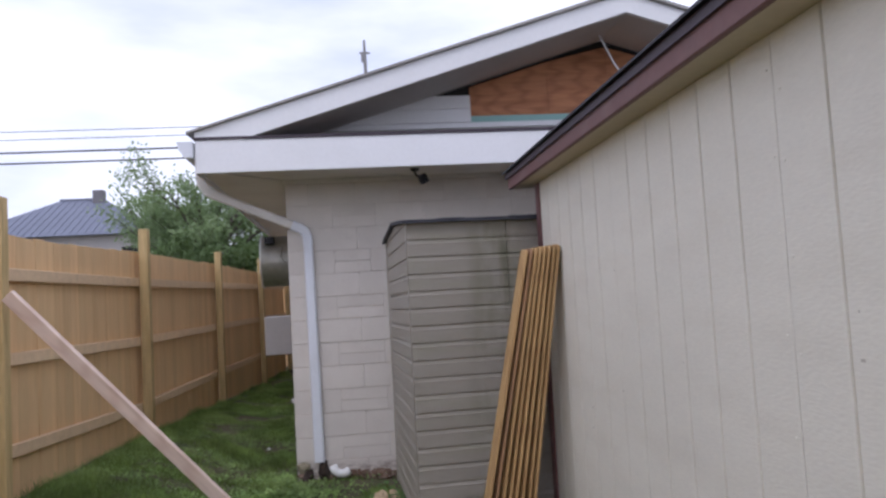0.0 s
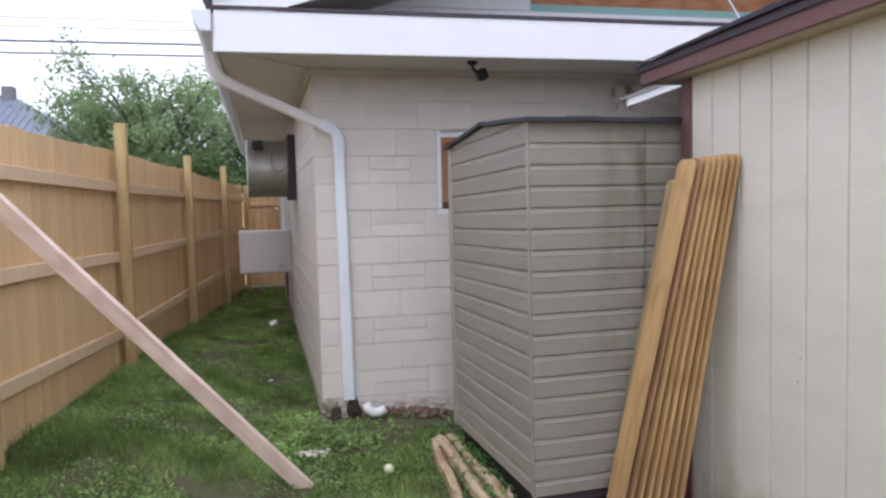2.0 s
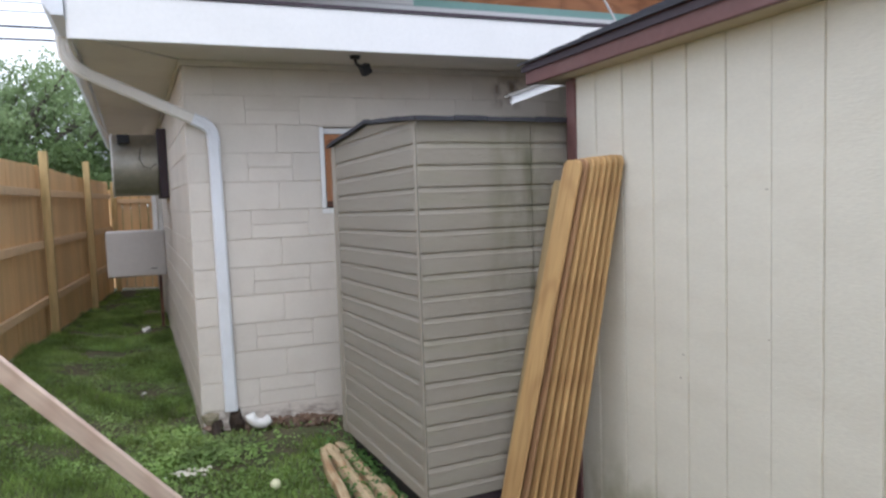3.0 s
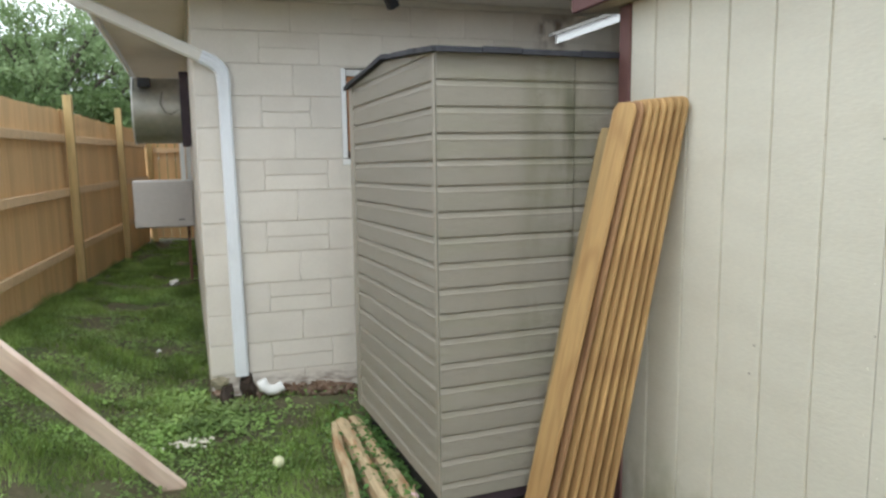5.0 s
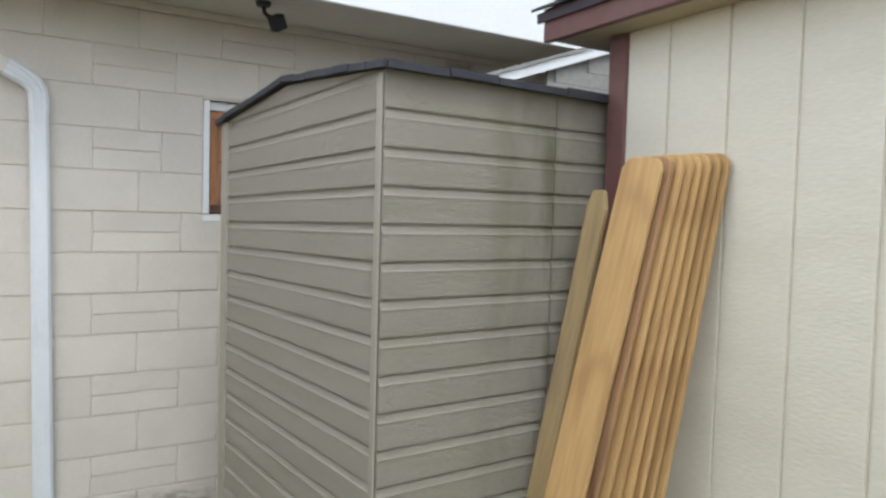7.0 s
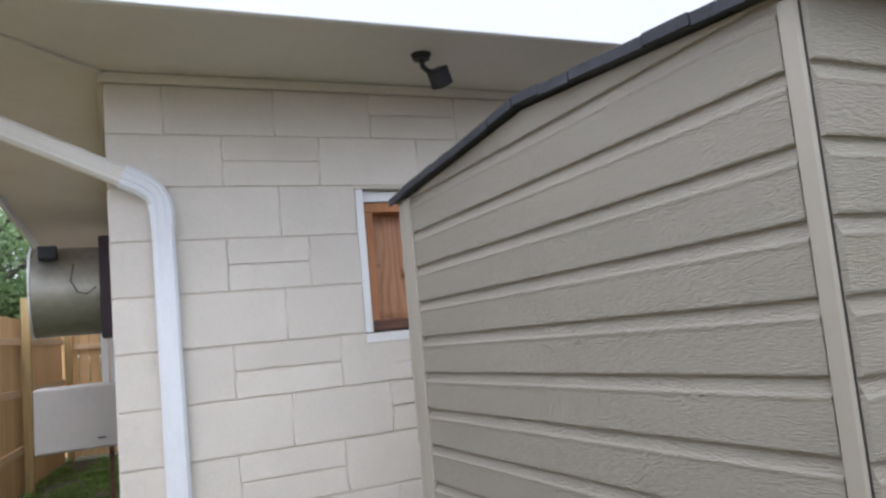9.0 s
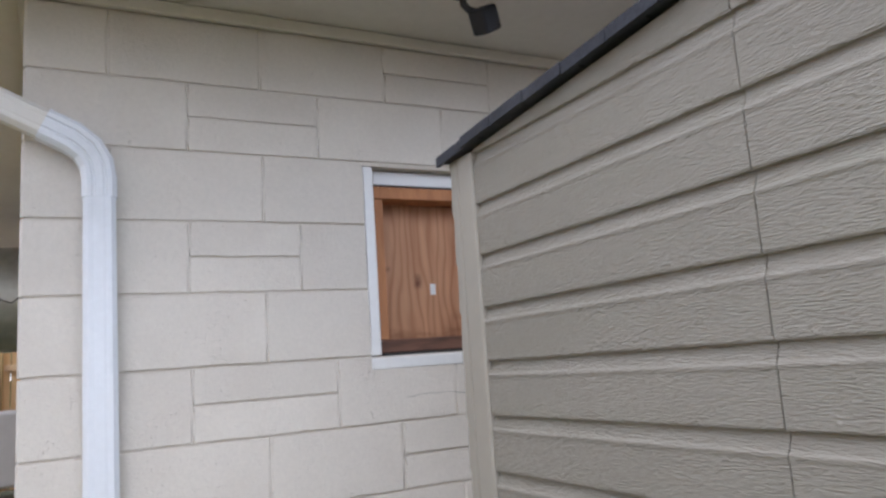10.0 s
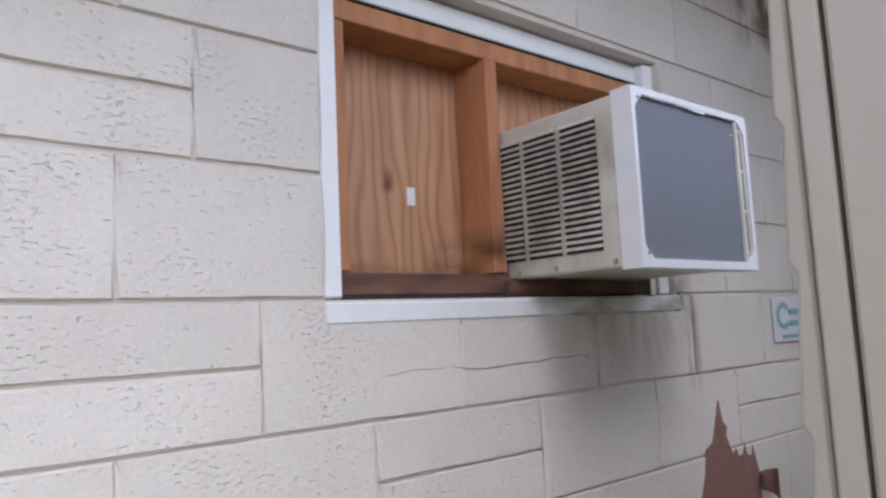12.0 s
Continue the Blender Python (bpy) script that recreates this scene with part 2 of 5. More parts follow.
def add_figure(m, amount, dark, bands=2.6, wobble=22.0, knots=7.0, sizes=(1.9, 1.0, 0.42)):
    """Cathedral grain and knots over a wood material."""
    n, l = m.node_tree.nodes, m.node_tree.links
    bs = n["Principled BSDF"]
    src = bs.inputs["Base Color"].links[0].from_socket
    co = n.new("ShaderNodeTexCoord")
    mp = n.new("ShaderNodeMapping")
    mp.inputs["Scale"].default_value = sizes
    wv = n.new("ShaderNodeTexWave")
    wv.bands_direction = "X"
    wv.inputs["Scale"].default_value, wv.inputs["Distortion"].default_value = bands, wobble
    wv.inputs["Detail"].default_value, wv.inputs["Detail Scale"].default_value = 2.0, 0.9
    l.new(co.outputs["Object"], mp.inputs["Vector"])
    l.new(mp.outputs["Vector"], wv.inputs["Vector"])
    vo = n.new("ShaderNodeTexVoronoi")
    vo.inputs["Scale"].default_value = knots
    l.new(co.outputs["Object"], vo.inputs["Vector"])
    kn = n.new("ShaderNodeMapRange")
    kn.inputs["From Min"].default_value, kn.inputs["From Max"].default_value = 0.02, 0.13
    kn.inputs["To Min"].default_value, kn.inputs["To Max"].default_value = 0.75, 0.0
    l.new(vo.outputs["Distance"], kn.inputs["Value"])
    pw = n.new("ShaderNodeMath")
    pw.operation = "POWER"
    pw.inputs[1].default_value = 2.5
    l.new(wv.outputs["Fac"], pw.inputs[0])
    ml = n.new("ShaderNodeMath")
    ml.operation = "MULTIPLY"
    ml.inputs[1].default_value = amount
    l.new(pw.outputs["Value"], ml.inputs[0])
    mxv = n.new("ShaderNodeMath")
    mxv.operation = "MAXIMUM"
    l.new(ml.outputs["Value"], mxv.inputs[0])
    l.new(kn.outputs["Result"], mxv.inputs[1])
    mx = n.new("ShaderNodeMixRGB")
    mx.inputs["Color2"].default_value = (*dark, 1)
    l.new(mxv.outputs["Value"], mx.inputs["Fac"])
    l.new(src, mx.inputs["Color1"])
    l.new(mx.outputs["Color"], bs.inputs["Base Color"])


add_figure(M_PLYBOARD, 0.55, (0.33, 0.135, 0.06), 5.5, 13.0, 4.0)
add_figure(M_ORANGE, 0.35, (0.20, 0.065, 0.03), 3.0, 9.0, 3.2, (0.4, 1.0, 2.6))
add_figure(M_LUMBER, 0.25, (0.42, 0.24, 0.18), 3.0, 9.0, 3.6, (0.4, 1.6, 1.6))
add_figure(M_PICKET, 0.30, (0.26, 0.125, 0.05))
add_mark(M_PLYBOARD, (1.150, 1.645), (1.172, 1.685), (0.012, 0.014), (0.11, 0.035, 0.02), 0.95, (9, 3, 9))
add_mark(M_PLYBOARD, (1.04, 1.70), (1.06, 1.715), (0.010, 0.010), (0.13, 0.045, 0.02), 0.9, (9, 3, 9))
# plywood darker along its bottom edge and just below the head
add_mark(M_PLYBOARD, (0.9, 1.40), (1.5, 1.475), (0.05, 0.025), (0.17, 0.06, 0.03), 0.7, (8, 3, 14))
add_mark(M_PLYBOARD, (0.9, 1.90), (1.95, 2.1), (0.05, 0.06), (0.19, 0.07, 0.035), 0.6, (10, 3, 7))
M_STUD = mat("reddish_stud", (0.47, 0.215, 0.10), 0.7, 0.2, 10, 2, 0.15, 40, stretch=(6, 6, 1.0),
             second=(0.27, 0.10, 0.045), second_amount=0.6)
M_STUD_DARK = mat("stained_plate", (0.15, 0.075, 0.05), 0.75, 0.3, 8, 4, 0.15, 40, stretch=(1, 6, 6),
                  second=(0.03, 0.02, 0.018), second_amount=0.8)
M_TEAL = mat("teal_board", (0.30, 0.50, 0.46), 0.7, 0.06, 30, 2, 0.05)
M_DARK = mat("dark_void", (0.03, 0.028, 0.027), 0.9, 0.2, 20, 2, 0.0)
M_BLACK = mat("black_plastic", (0.018, 0.018, 0.022), 0.45, 0.1, 40, 3, 0.05)
M_AC = mat("beige_ac_metal", (0.60, 0.57, 0.50), 0.45, 0.06, 30, 4, 0.05, second=(0.42, 0.38, 0.30), second_amount=0.45)
M_AC_WHITE = mat("white_ac_rim", (0.68, 0.68, 0.70), 0.4, 0.04, 30, 4, 0.04)
add_mark(M_AC, (-0.19, 1.48), (-0.02, 1.74), (0.05, 0.05), (0.13, 0.12, 0.09), 0.45, (9, 22, 5), "YZ")
M_COIL = mat("grey_condenser_coil", (0.16, 0.17, 0.20), 0.6, 0.12, 300, 3, 0.3, stretch=(1, 1, 0.2))
M_GALV = mat("galvanised_steel", (0.46, 0.45, 0.40), 0.42, 0.15, 20, 3, 0.05, metal=0.75, second=(0.2, 0.18, 0.14), second_amount=0.5)
M_GREYBOX = mat("grey_panel", (0.52, 0.49, 0.47), 0.6, 0.06, 20, 2, 0.05)
M_SHINGLE = mat("weathered_lap", (0.30, 0.285, 0.265), 0.85, 0.2, 30, 3, 0.3)


add_mark(M_PLYBOARD, (1.28, 1.40), (1.60, 1.53), (0.05, 0.05), (0.05, 0.025, 0.015), 0.9, (14, 3, 14))
add_mark(M_STUD, (1.30, 1.38), (1.60, 1.55), (0.05, 0.05), (0.03, 0.018, 0.012), 0.9, (14, 3, 14))
# second, redder dark band along the plywood's bottom edge
add_mark(M_PLYBOARD, (0.96, 1.43), (1.36, 1.50), (0.03, 0.02), (0.22, 0.085, 0.035), 0.8, (9, 3, 30))
add_mark(M_AC, (1.30, 1.47), (1.42, 1.72), (0.02, 0.06), (0.22, 0.19, 0.14), 0.7, (9, 14, 9))
add_mark(M_RESIN_FRONT, (1.30, 0.6), (1.62, 1.85), (0.10, 0.2), (0.15, 0.155, 0.09), 0.5, (9, 3, 2.5))
add_mark(M_RESIN_FRONT, (1.47, 0.9), (1.53, 1.75), (0.02, 0.1), (0.09, 0.095, 0.05), 0.45, (20, 3, 4))
add_mark(M_PLY, (-5.0, -0.1), (-2.2, 0.22), (0.3, 0.16), (0.30, 0.31, 0.17), 0.55, (3, 5, 5), "YZ")

# ---------- small builders ----------
def slab(bm, x0, x1, y0, y1, z0, z1):
    v = [bm.verts.new((x, y, z)) for x in (x0, x1) for y in (y0, y1) for z in (z0, z1)]
    for q in ((0, 1, 3, 2), (4, 6, 7, 5), (0, 4, 5, 1), (2, 3, 7, 6), (0, 2, 6, 4), (1, 5, 7, 3)):
        bm.faces.new([v[i] for i in q])
    return v


def prism(bm, pts, axis, a, b):
    """A solid from a closed outline in the two other axes, drawn out along the axis from a to b."""
    def place(p, c):
        return {"x": (c, p[0], p[1]), "y": (p[0], c, p[1]), "z": (p[0], p[1], c)}[axis]
    lo = [bm.verts.new(place(p, a)) for p in pts]
    hi = [bm.verts.new(place(p, b)) for p in pts]
    n = len(pts)
    bm.faces.new(lo[::-1])
    bm.faces.new(hi)
    for i in range(n):
        bm.faces.new((lo[i], lo[(i + 1) % n], hi[(i + 1) % n], hi[i]))


def bevelled(bm, width, segments=1):
    bmesh.ops.bevel(bm, geom=list(bm.edges), offset=width, segments=segments, affect="EDGES", profile=0.5)


def finish(name, bm, material, smooth=False):
    bmesh.ops.recalc_face_normals(bm, faces=bm.faces)
    me = bpy.data.meshes.new(name)
    bm.to_mesh(me)
    bm.free()
    if smooth:
        for p in me.polygons:
            p.use_smooth = True
    me.materials.append(material)
    return me


def part(name, bm, material, parent=None, label="", smooth=False):
    ob = new(name, finish(name, bm, material, smooth))
    if parent is not None:
        ob.parent = parent
    if label:
        tagged(ob, label)
    return ob


def block(name, dims, material, parent=None, label="", bevel=0.0, segments=1):
    bm = bmesh.new()
    slab(bm, *dims)
    if bevel:
        bevelled(bm, bevel, segments)
    return part(name, bm, material, parent, label)


def thing(name, label, category, group="", kind="", at=(0, 0, 0)):
    e = new(name)
    e.empty_display_size = 0.1
    e.location = at
    return tagged(e, label, category, group, kind)


def tube(bm, pts, radius, sides=8):
    """A round bar through the points."""
    rings = []
    for i, p in enumerate(pts):
        p = Vector(p)
        d = (Vector(pts[min(i + 1, len(pts) - 1)]) - Vector(pts[max(i - 1, 0)])).normalized()
        q = d.to_track_quat("Z", "Y")
        r = radius[i] if isinstance(radius, (list, tuple)) else radius
        rings.append([bm.verts.new(p + q @ Vector((r * math.cos(2 * math.pi * k / sides), r * math.sin(2 * math.pi * k / sides), 0)))
                      for k in range(sides)])
    for a, b in zip(rings, rings[1:]):
        for k in range(sides):
            bm.faces.new((a[k], a[(k + 1) % sides], b[(k + 1) % sides], b[k]))
    bm.faces.new(rings[0][::-1])
    bm.faces.new(rings[-1])


def beam(name, a, b, width, depth, material, parent=None, label="", up=(0, 0, 1), bevel=0.004):
    """A squared timber from a to b; width across, depth along 'up'."""
    a, b = Vector(a), Vector(b)
    d = (b - a).normalized()
    side = d.cross(Vector(up)).normalized()
    top = side.cross(d).normalized()
    bm = bmesh.new()
    slab(bm, 0, (b - a).length, -width / 2, width / 2, -depth / 2, depth / 2)
    bevelled(bm, bevel)
    ob = part(name, bm, material, parent, label)
    m = Matrix((d, side, top)).transposed().to_4x4()
    m.translation = a
    ob.matrix_basis = m
    return ob


# ---------- ground ----------
def fence_x(y):
    return -1.655 + 0.035 * y + 0.003 * y * y


def smooth(t):
    t = min(1, max(0, t))
    return t * t * (3 - 2 * t)


def ground_z(x, y):
    bank = 0.15 - 0.27 * smooth((y + 2.0) / 9.5)
    s = smooth((-0.25 - x) / 1.35)
    z = -0.155 * (1 - s) + bank * s
    return z + 0.012 * noise.noise((x * 1.3, y * 1.3, 0)) + 0.006 * noise.noise((x * 5, y * 5, 3))


def sheet(name, xs, ys, material, lift=0.0):
    bm = bmesh.new()
    g = [[bm.verts.new((x, y, ground_z(x, y) + lift)) for y in ys] for x in xs]
    for i in range(len(xs) - 1):
        for j in range(len(ys) - 1):
            bm.faces.new((g[i][j], g[i + 1][j], g[i + 1][j + 1], g[i][j + 1]))
    return part(name, bm, material, smooth=True)


M_SOIL = mat("lawn_soil", (0.095, 0.085, 0.048), 0.95, 0.35, 35, 2.0, 0.5, 50, second=(0.06, 0.10, 0.026), second_amount=0.85, bump_dist=0.02)
edge_x = [-600, -150, -40, -12, -5] + [-3.5 + 0.12 * i for i in range(60)] + [5, 9, 30, 120, 600]
edge_y = [-600, -150, -40, -14] + [-9 + 0.15 * i for i in range(125)] + [12, 16, 30, 100, 600]
tagged(sheet("ground", edge_x, edge_y, M_SOIL), "weedy green lawn with bare damp soil patches", "lawn", kind="structure")


# ---------- house ----------
C = 0.2032
SOFFIT_Z, APEX_X, APEX_Z = 2.47, 2.98, 3.86
house = thing("house", "painted concrete-block house with white fascia and unfinished gable", "house", kind="structure")
WIN = (0.93, 1.93, 1.395, 2.022)      # opening in the block wall
bm = bmesh.new()
slab(bm, 0.007, WIN[0], 0.007, 0.20, -0.5, 2.47)
slab(bm, WIN[1], 5.95, 0.007, 0.20, -0.5, 2.47)
slab(bm, WIN[0], WIN[1], 0.007, 0.20, -0.5, WIN[2])
slab(bm, WIN[0], WIN[1], 0.007, 0.20, WIN[3], 2.47)
wall_front = part("wall_front", bm, M_JOINT, house, "cream painted concrete-block gable wall")
bm = bmesh.new()
slab(bm, 0.007, 0.20, 0.20, 9.6, -0.5, 2.47)
wall_side = part("wall_side", bm, M_JOINT, house, "cream painted concrete-block side wall")
SIDE = Matrix.Rotation(radians(2.2), 4, "Z")      # the side wall is not quite square to the front
wall_side.matrix_basis = SIDE
block("wall_far", (5.75, 5.95, 0.20, 9.6, -0.5, 2.47), M_BLOCK, house)
block("wall_back", (0.20, 5.75, 9.4, 9.6, -0.5, 2.47), M_BLOCK, house)

# soffits, fascia, frieze
block("soffit", (-0.61, 6.57, -0.63, -0.002, SOFFIT_Z, 2.50), M_SOFFIT, house, "beige painted eave soffit")
block("soffit", (-0.61, 0.05, 0.0, 9.7, SOFFIT_Z + 0.003, 2.50), M_SOFFIT, house).matrix_basis = SIDE
block("fascia", (-0.61, 6.57, -0.655, -0.63, 2.44, 2.70), M_WHITE, house, "white horizontal fascia board", bevel=0.003)
block("fascia", (-0.645, -0.62, -0.62, 9.7, 2.44, 2.68), M_WHITE, house, bevel=0.003).matrix_basis = SIDE
block("frieze_trim", (-0.012, 5.96, -0.02, 0.0, 2.43, 2.468), M_SOFFIT, house, bevel=0.003)
block("frieze_trim", (-0.02, 0.0, 0.002, 9.5, 2.43, 2.468), M_SOFFIT, house, bevel=0.003).matrix_basis = SIDE
beam("mitre_trim", (-0.015, -0.015, 2.464), (-0.60, -0.62, 2.464), 0.034, 0.011, M_SOFFIT, house, bevel=0.002)
block("pent_cap", (-0.62, 6.58, -0.665, -0.0, 2.703, 2.725), M_DRIP, house, "dark weathered flashing over the fascia")

# gable wall with layers: white siding, teal strip, bare sheathing
SL = (APEX_Z - 2.765) / (APEX_X + 0.612)


def rake_top(x):
    return APEX_Z - SL * abs(x - APEX_X)


bm = bmesh.new()
prism(bm, [(0.0, 2.72), (5.96, 2.72), (5.96, rake_top(5.96) - 0.05), (APEX_X, APEX_Z - 0.05), (0.0, rake_top(0) - 0.05)], "y", 0.03, 0.2)
part("gable_wall", bm, M_DARK, house)
SHEETS = (1.70, 2.44, 3.02, 3.80, 5.0)
for xa, xb in zip(SHEETS, SHEETS[1:]):
    for za, zb in ((3.005, 3.192), (3.195, 3.62)):
        xm = min(max(APEX_X, xa + 0.01), xb - 0.01)
        top = [(x, max(za + 0.01, min(zb, rake_top(x) - 0.20))) for x in (xb - 0.0015, xm, xa + 0.0015)]
        bm = bmesh.new()
        prism(bm, [(xa + 0.0015, za), (xb - 0.0015, za)] + top, "y", 0.012, 0.03)
        part("sheathing", bm, M_ORANGE, house, "bare orange-brown plywood sheathing")
bm = bmesh.new()
tube(bm, [(2.86, -0.30, 3.63), (2.98, -0.30, 3.37), (3.17, -0.30, 3.10), (3.42, -0.30, 2.726)], 0.009, 8)
part("cable", bm, M_WHITE, house, "pale slack cable hanging from the gable soffit")
block("sheathing_strip", (1.70, 3.83, 0.004, 0.03, 2.945, 3.001), M_TEAL, house, "pale teal membrane strip")
block("starter_strip", (0.3, 5.6, -0.004, 0.03, 2.895, 2.941), M_WHITE, house)
block("flashing", (0.0, 5.9, 0.0, 0.03, 2.82, 2.891), M_SHINGLE, house)
bm = bmesh.new()
for k in range(2):
    z0 = 2.945 + 0.125 * k
    bm2 = [(0.25 + k * 0.4, z0), (1.70, z0), (1.70, z0 + 0.121), (0.25 + k * 0.4, z0 + 0.121)]
    prism(bm, bm2, "y", -0.012 + 0.002 * k, 0.028)
part("gable_siding", bm, M_WHITE, house, "white horizontal gable siding, unfinished")

# rakes, their soffits and the roof
for sgn in (-1, 1):
    def gx(d):
        return APEX_X + sgn * d
    half = 3.592
    bm = bmesh.new()
    prism(bm, [(gx(0), APEX_Z - 0.165), (gx(0), APEX_Z), (gx(half), APEX_Z - SL * half), (gx(half), APEX_Z - SL * half - 0.06), (gx(half - 0.35), APEX_Z - SL * (half - 0.35) - 0.175)], "y", -0.66, -0.635)
    part("rake_board", bm, M_WHITE, house, "white sloping rake board")
    bm = bmesh.new()
    prism(bm, [(gx(0), APEX_Z - 0.17), (gx(0), APEX_Z - 0.145), (gx(half - 0.4), APEX_Z - SL * (half - 0.4) - 0.15), (gx(half - 0.4), APEX_Z - SL * (half - 0.4) - 0.175)], "y", -0.634, 0.028)
    part("rake_soffit", bm, M_SOFFIT, house)
    bm = bmesh.new()
    prism(bm, [(gx(0), APEX_Z + 0.03), (gx(0), APEX_Z + 0.003), (gx(half + 0.06), APEX_Z - SL * (half + 0.06) + 0.003), (gx(half + 0.06), APEX_Z - SL * (half + 0.06) + 0.02)], "y", -0.69, 9.75)
    part("roof", bm, M_SHINGLE, house, "grey shingled low-pitch roof")

# ---------- addition behind the sheds: white rake over weathered lap siding ----------
addition = thing("house_addition", "low addition with weathered lap siding and white rake board", "house addition", kind="structure")


def add_z(x):
    return 2.262 + 0.345 * (x - 2.44)


for k in range(8):
    z0 = 1.88 + 0.085 * k
    x0 = max(2.65, 2.44 + (z0 + 0.083 - 2.21) / 0.345)
    if x0 < 4.3:
        block("lap_board", (x0, 4.4, -0.70 + 0.0006 * k, -0.685, z0, z0 + 0.083), M_SHINGLE, addition)
bm = bmesh.new()
prism(bm, [(2.66, 1.88), (4.4, 1.88), (4.4, add_z(4.4) - 0.03), (2.66, add_z(2.66) - 0.03)], "y", -0.684, -0.672)
part("sheathing", bm, M_SHINGLE, addition)
block("wall", (3.3, 4.4, -0.671, -0.10, -0.3, 2.15), M_SHINGLE, addition)
bm = bmesh.new()
prism(bm, [(2.15, add_z(2.15) - 0.055), (2.15, add_z(2.15)), (4.4, add_z(4.4)), (4.4, add_z(4.4) - 0.055)], "y", -0.735, -0.705)
part("rake_board", bm, M_WHITE, addition, "white rake board")
bm = bmesh.new()
prism(bm, [(2.12, add_z(2.12) + 0.003), (2.12, add_z(2.12) + 0.02), (4.4, add_z(4.4) + 0.02), (4.4, add_z(4.4) + 0.003)], "y", -0.75, -0.668)
part("roof", bm, M_SHINGLE, addition)

# ---------- window recess with boarding ----------
window_1 = thing("window_1", "boarded-up window recess with white frame, studs and plywood", "window", kind="structure")
x0, x1, z0, z1 = WIN
F = 0.042
YF = 0.022
block("frame_head", (x0 + F, x1 - F, YF + 0.024, YF + 0.050, z1 - F - 0.008, z1 - 0.004), M_WHITE, window_1, "flaking white painted frame", bevel=0.003)
block("frame_sill", (x0 - 0.004, x1 + 0.01, -0.003, YF + 0.05, z0 - 0.016, z0 + 0.022), M_SILL, window_1, bevel=0.004)
block("frame_jamb", (x0, x0 + F - 0.008, YF - 0.018, YF + 0.05, z0 + 0.028, z1 - 0.003), M_WHITE, window_1, bevel=0.003)
block("frame_jamb", (x1 - F, x1, YF, YF + 0.05, z0 + 0.028, z1 - 0.003), M_WHITE, window_1, bevel=0.003)
block("reveal", (x0 + 0.03, x1 - 0.03, 0.165, 0.199, z0 + 0.02, z1 - 0.02), M_DARK, window_1)
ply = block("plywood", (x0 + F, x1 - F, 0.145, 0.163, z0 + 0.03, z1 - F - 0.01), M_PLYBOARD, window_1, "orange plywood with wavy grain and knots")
block("top_plate", (x0 + F + 0.002, x1 - F, 0.05, 0.143, z1 - F - 0.052, z1 - F - 0.012), M_STUD, window_1, bevel=0.002)
block("bottom_plate", (x0 + F + 0.002, x1 - F, 0.05, 0.143, z0 + 0.034, z0 + 0.075), M_STUD_DARK, window_1, "black-stained bottom plate", bevel=0.002)
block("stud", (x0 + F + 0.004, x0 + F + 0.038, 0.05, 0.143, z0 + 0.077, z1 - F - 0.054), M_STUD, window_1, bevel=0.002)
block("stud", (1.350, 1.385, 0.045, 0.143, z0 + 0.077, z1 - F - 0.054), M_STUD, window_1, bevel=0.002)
block("gap", (x0 + F - 0.0078, x0 + F + 0.0035, 0.046, 0.064, z0 + 0.034, z1 - F - 0.012), M_DARK, window_1)
block("gap", (x0 + F + 0.004, x1 - F - 0.002, 0.046, 0.058, z0 + 0.0225, z0 + 0.0335), M_DARK, window_1)
block("gap", (x0 + F + 0.004, x1 - F - 0.002, 0.046, 0.052, z1 - F - 0.0115, z1 - F - 0.0085), M_DARK, window_1)
block("tape", (1.207, 1.227, 0.1435, 0.1448, 1.618, 1.655), M_WHITE, ply, "scrap of white tape")

# ---------- window air conditioner ----------
ac = thing("air_conditioner", "old beige window air conditioner with grey rear coil", "air conditioner")
AX0, AX1, AY0, AY1, AZ0, AZ1 = 1.395, 1.79, -0.28, 0.13, 1.458, 1.775
bm = bmesh.new()
slab(bm, AX0, AX1, AY0 + 0.045, AY1, AZ0, AZ1)
bevelled(bm, 0.006, 2)
housing = part("housing", bm, M_AC, ac, "beige steel housing with grime")
# outer rim
bm = bmesh.new()
for d in ((AX0 - 0.004, AX0 + 0.006, AZ0 - 0.004, AZ1 + 0.004), (AX1 - 0.008, AX1 + 0.004, AZ0 - 0.004, AZ1 + 0.004),
          (AX0 + 0.006, AX1 - 0.008, AZ0 - 0.004, AZ0 + 0.012), (AX0 + 0.006, AX1 - 0.008, AZ1 - 0.008, AZ1 + 0.004)):
    slab(bm, d[0], d[1], AY0, AY0 + 0.044, d[2], d[3])
# corner gussets and the bent, chipped lip along the top
for cx, cz, sx, sz in ((AX0 + 0.006, AZ1 - 0.008, 1, -1), (AX1 - 0.008, AZ1 - 0.008, -1, -1), (AX0 + 0.006, AZ0 + 0.012, 1, 1), (AX1 - 0.008, AZ0 + 0.012, -1, 1)):
    prism(bm, [(cx, cz), (cx + sx * 0.026, cz), (cx + sx * 0.019, cz + sz * 0.006), (cx + sx * 0.006, cz + sz * 0.018), (cx, cz + sz * 0.028)], "y", AY0 + 0.0005, AY0 + 0.012)
lip_edge = [(AX0 + 0.03 + 0.012 * i, AZ1 - 0.009 - 0.006 * abs(noise.noise((i * 0.45, 2.0, 0))) - (0.004 if i in (14, 15, 16, 17) else 0)) for i in range(27)]
prism(bm, [(AX0 + 0.03, AZ1 - 0.0075), (AX0 + 0.03 + 0.012 * 26, AZ1 - 0.0075)] + lip_edge[::-1], "y", AY0 + 0.001, AY0 + 0.006)
part("rim", bm, M_AC_WHITE, ac, "white painted rear rim")
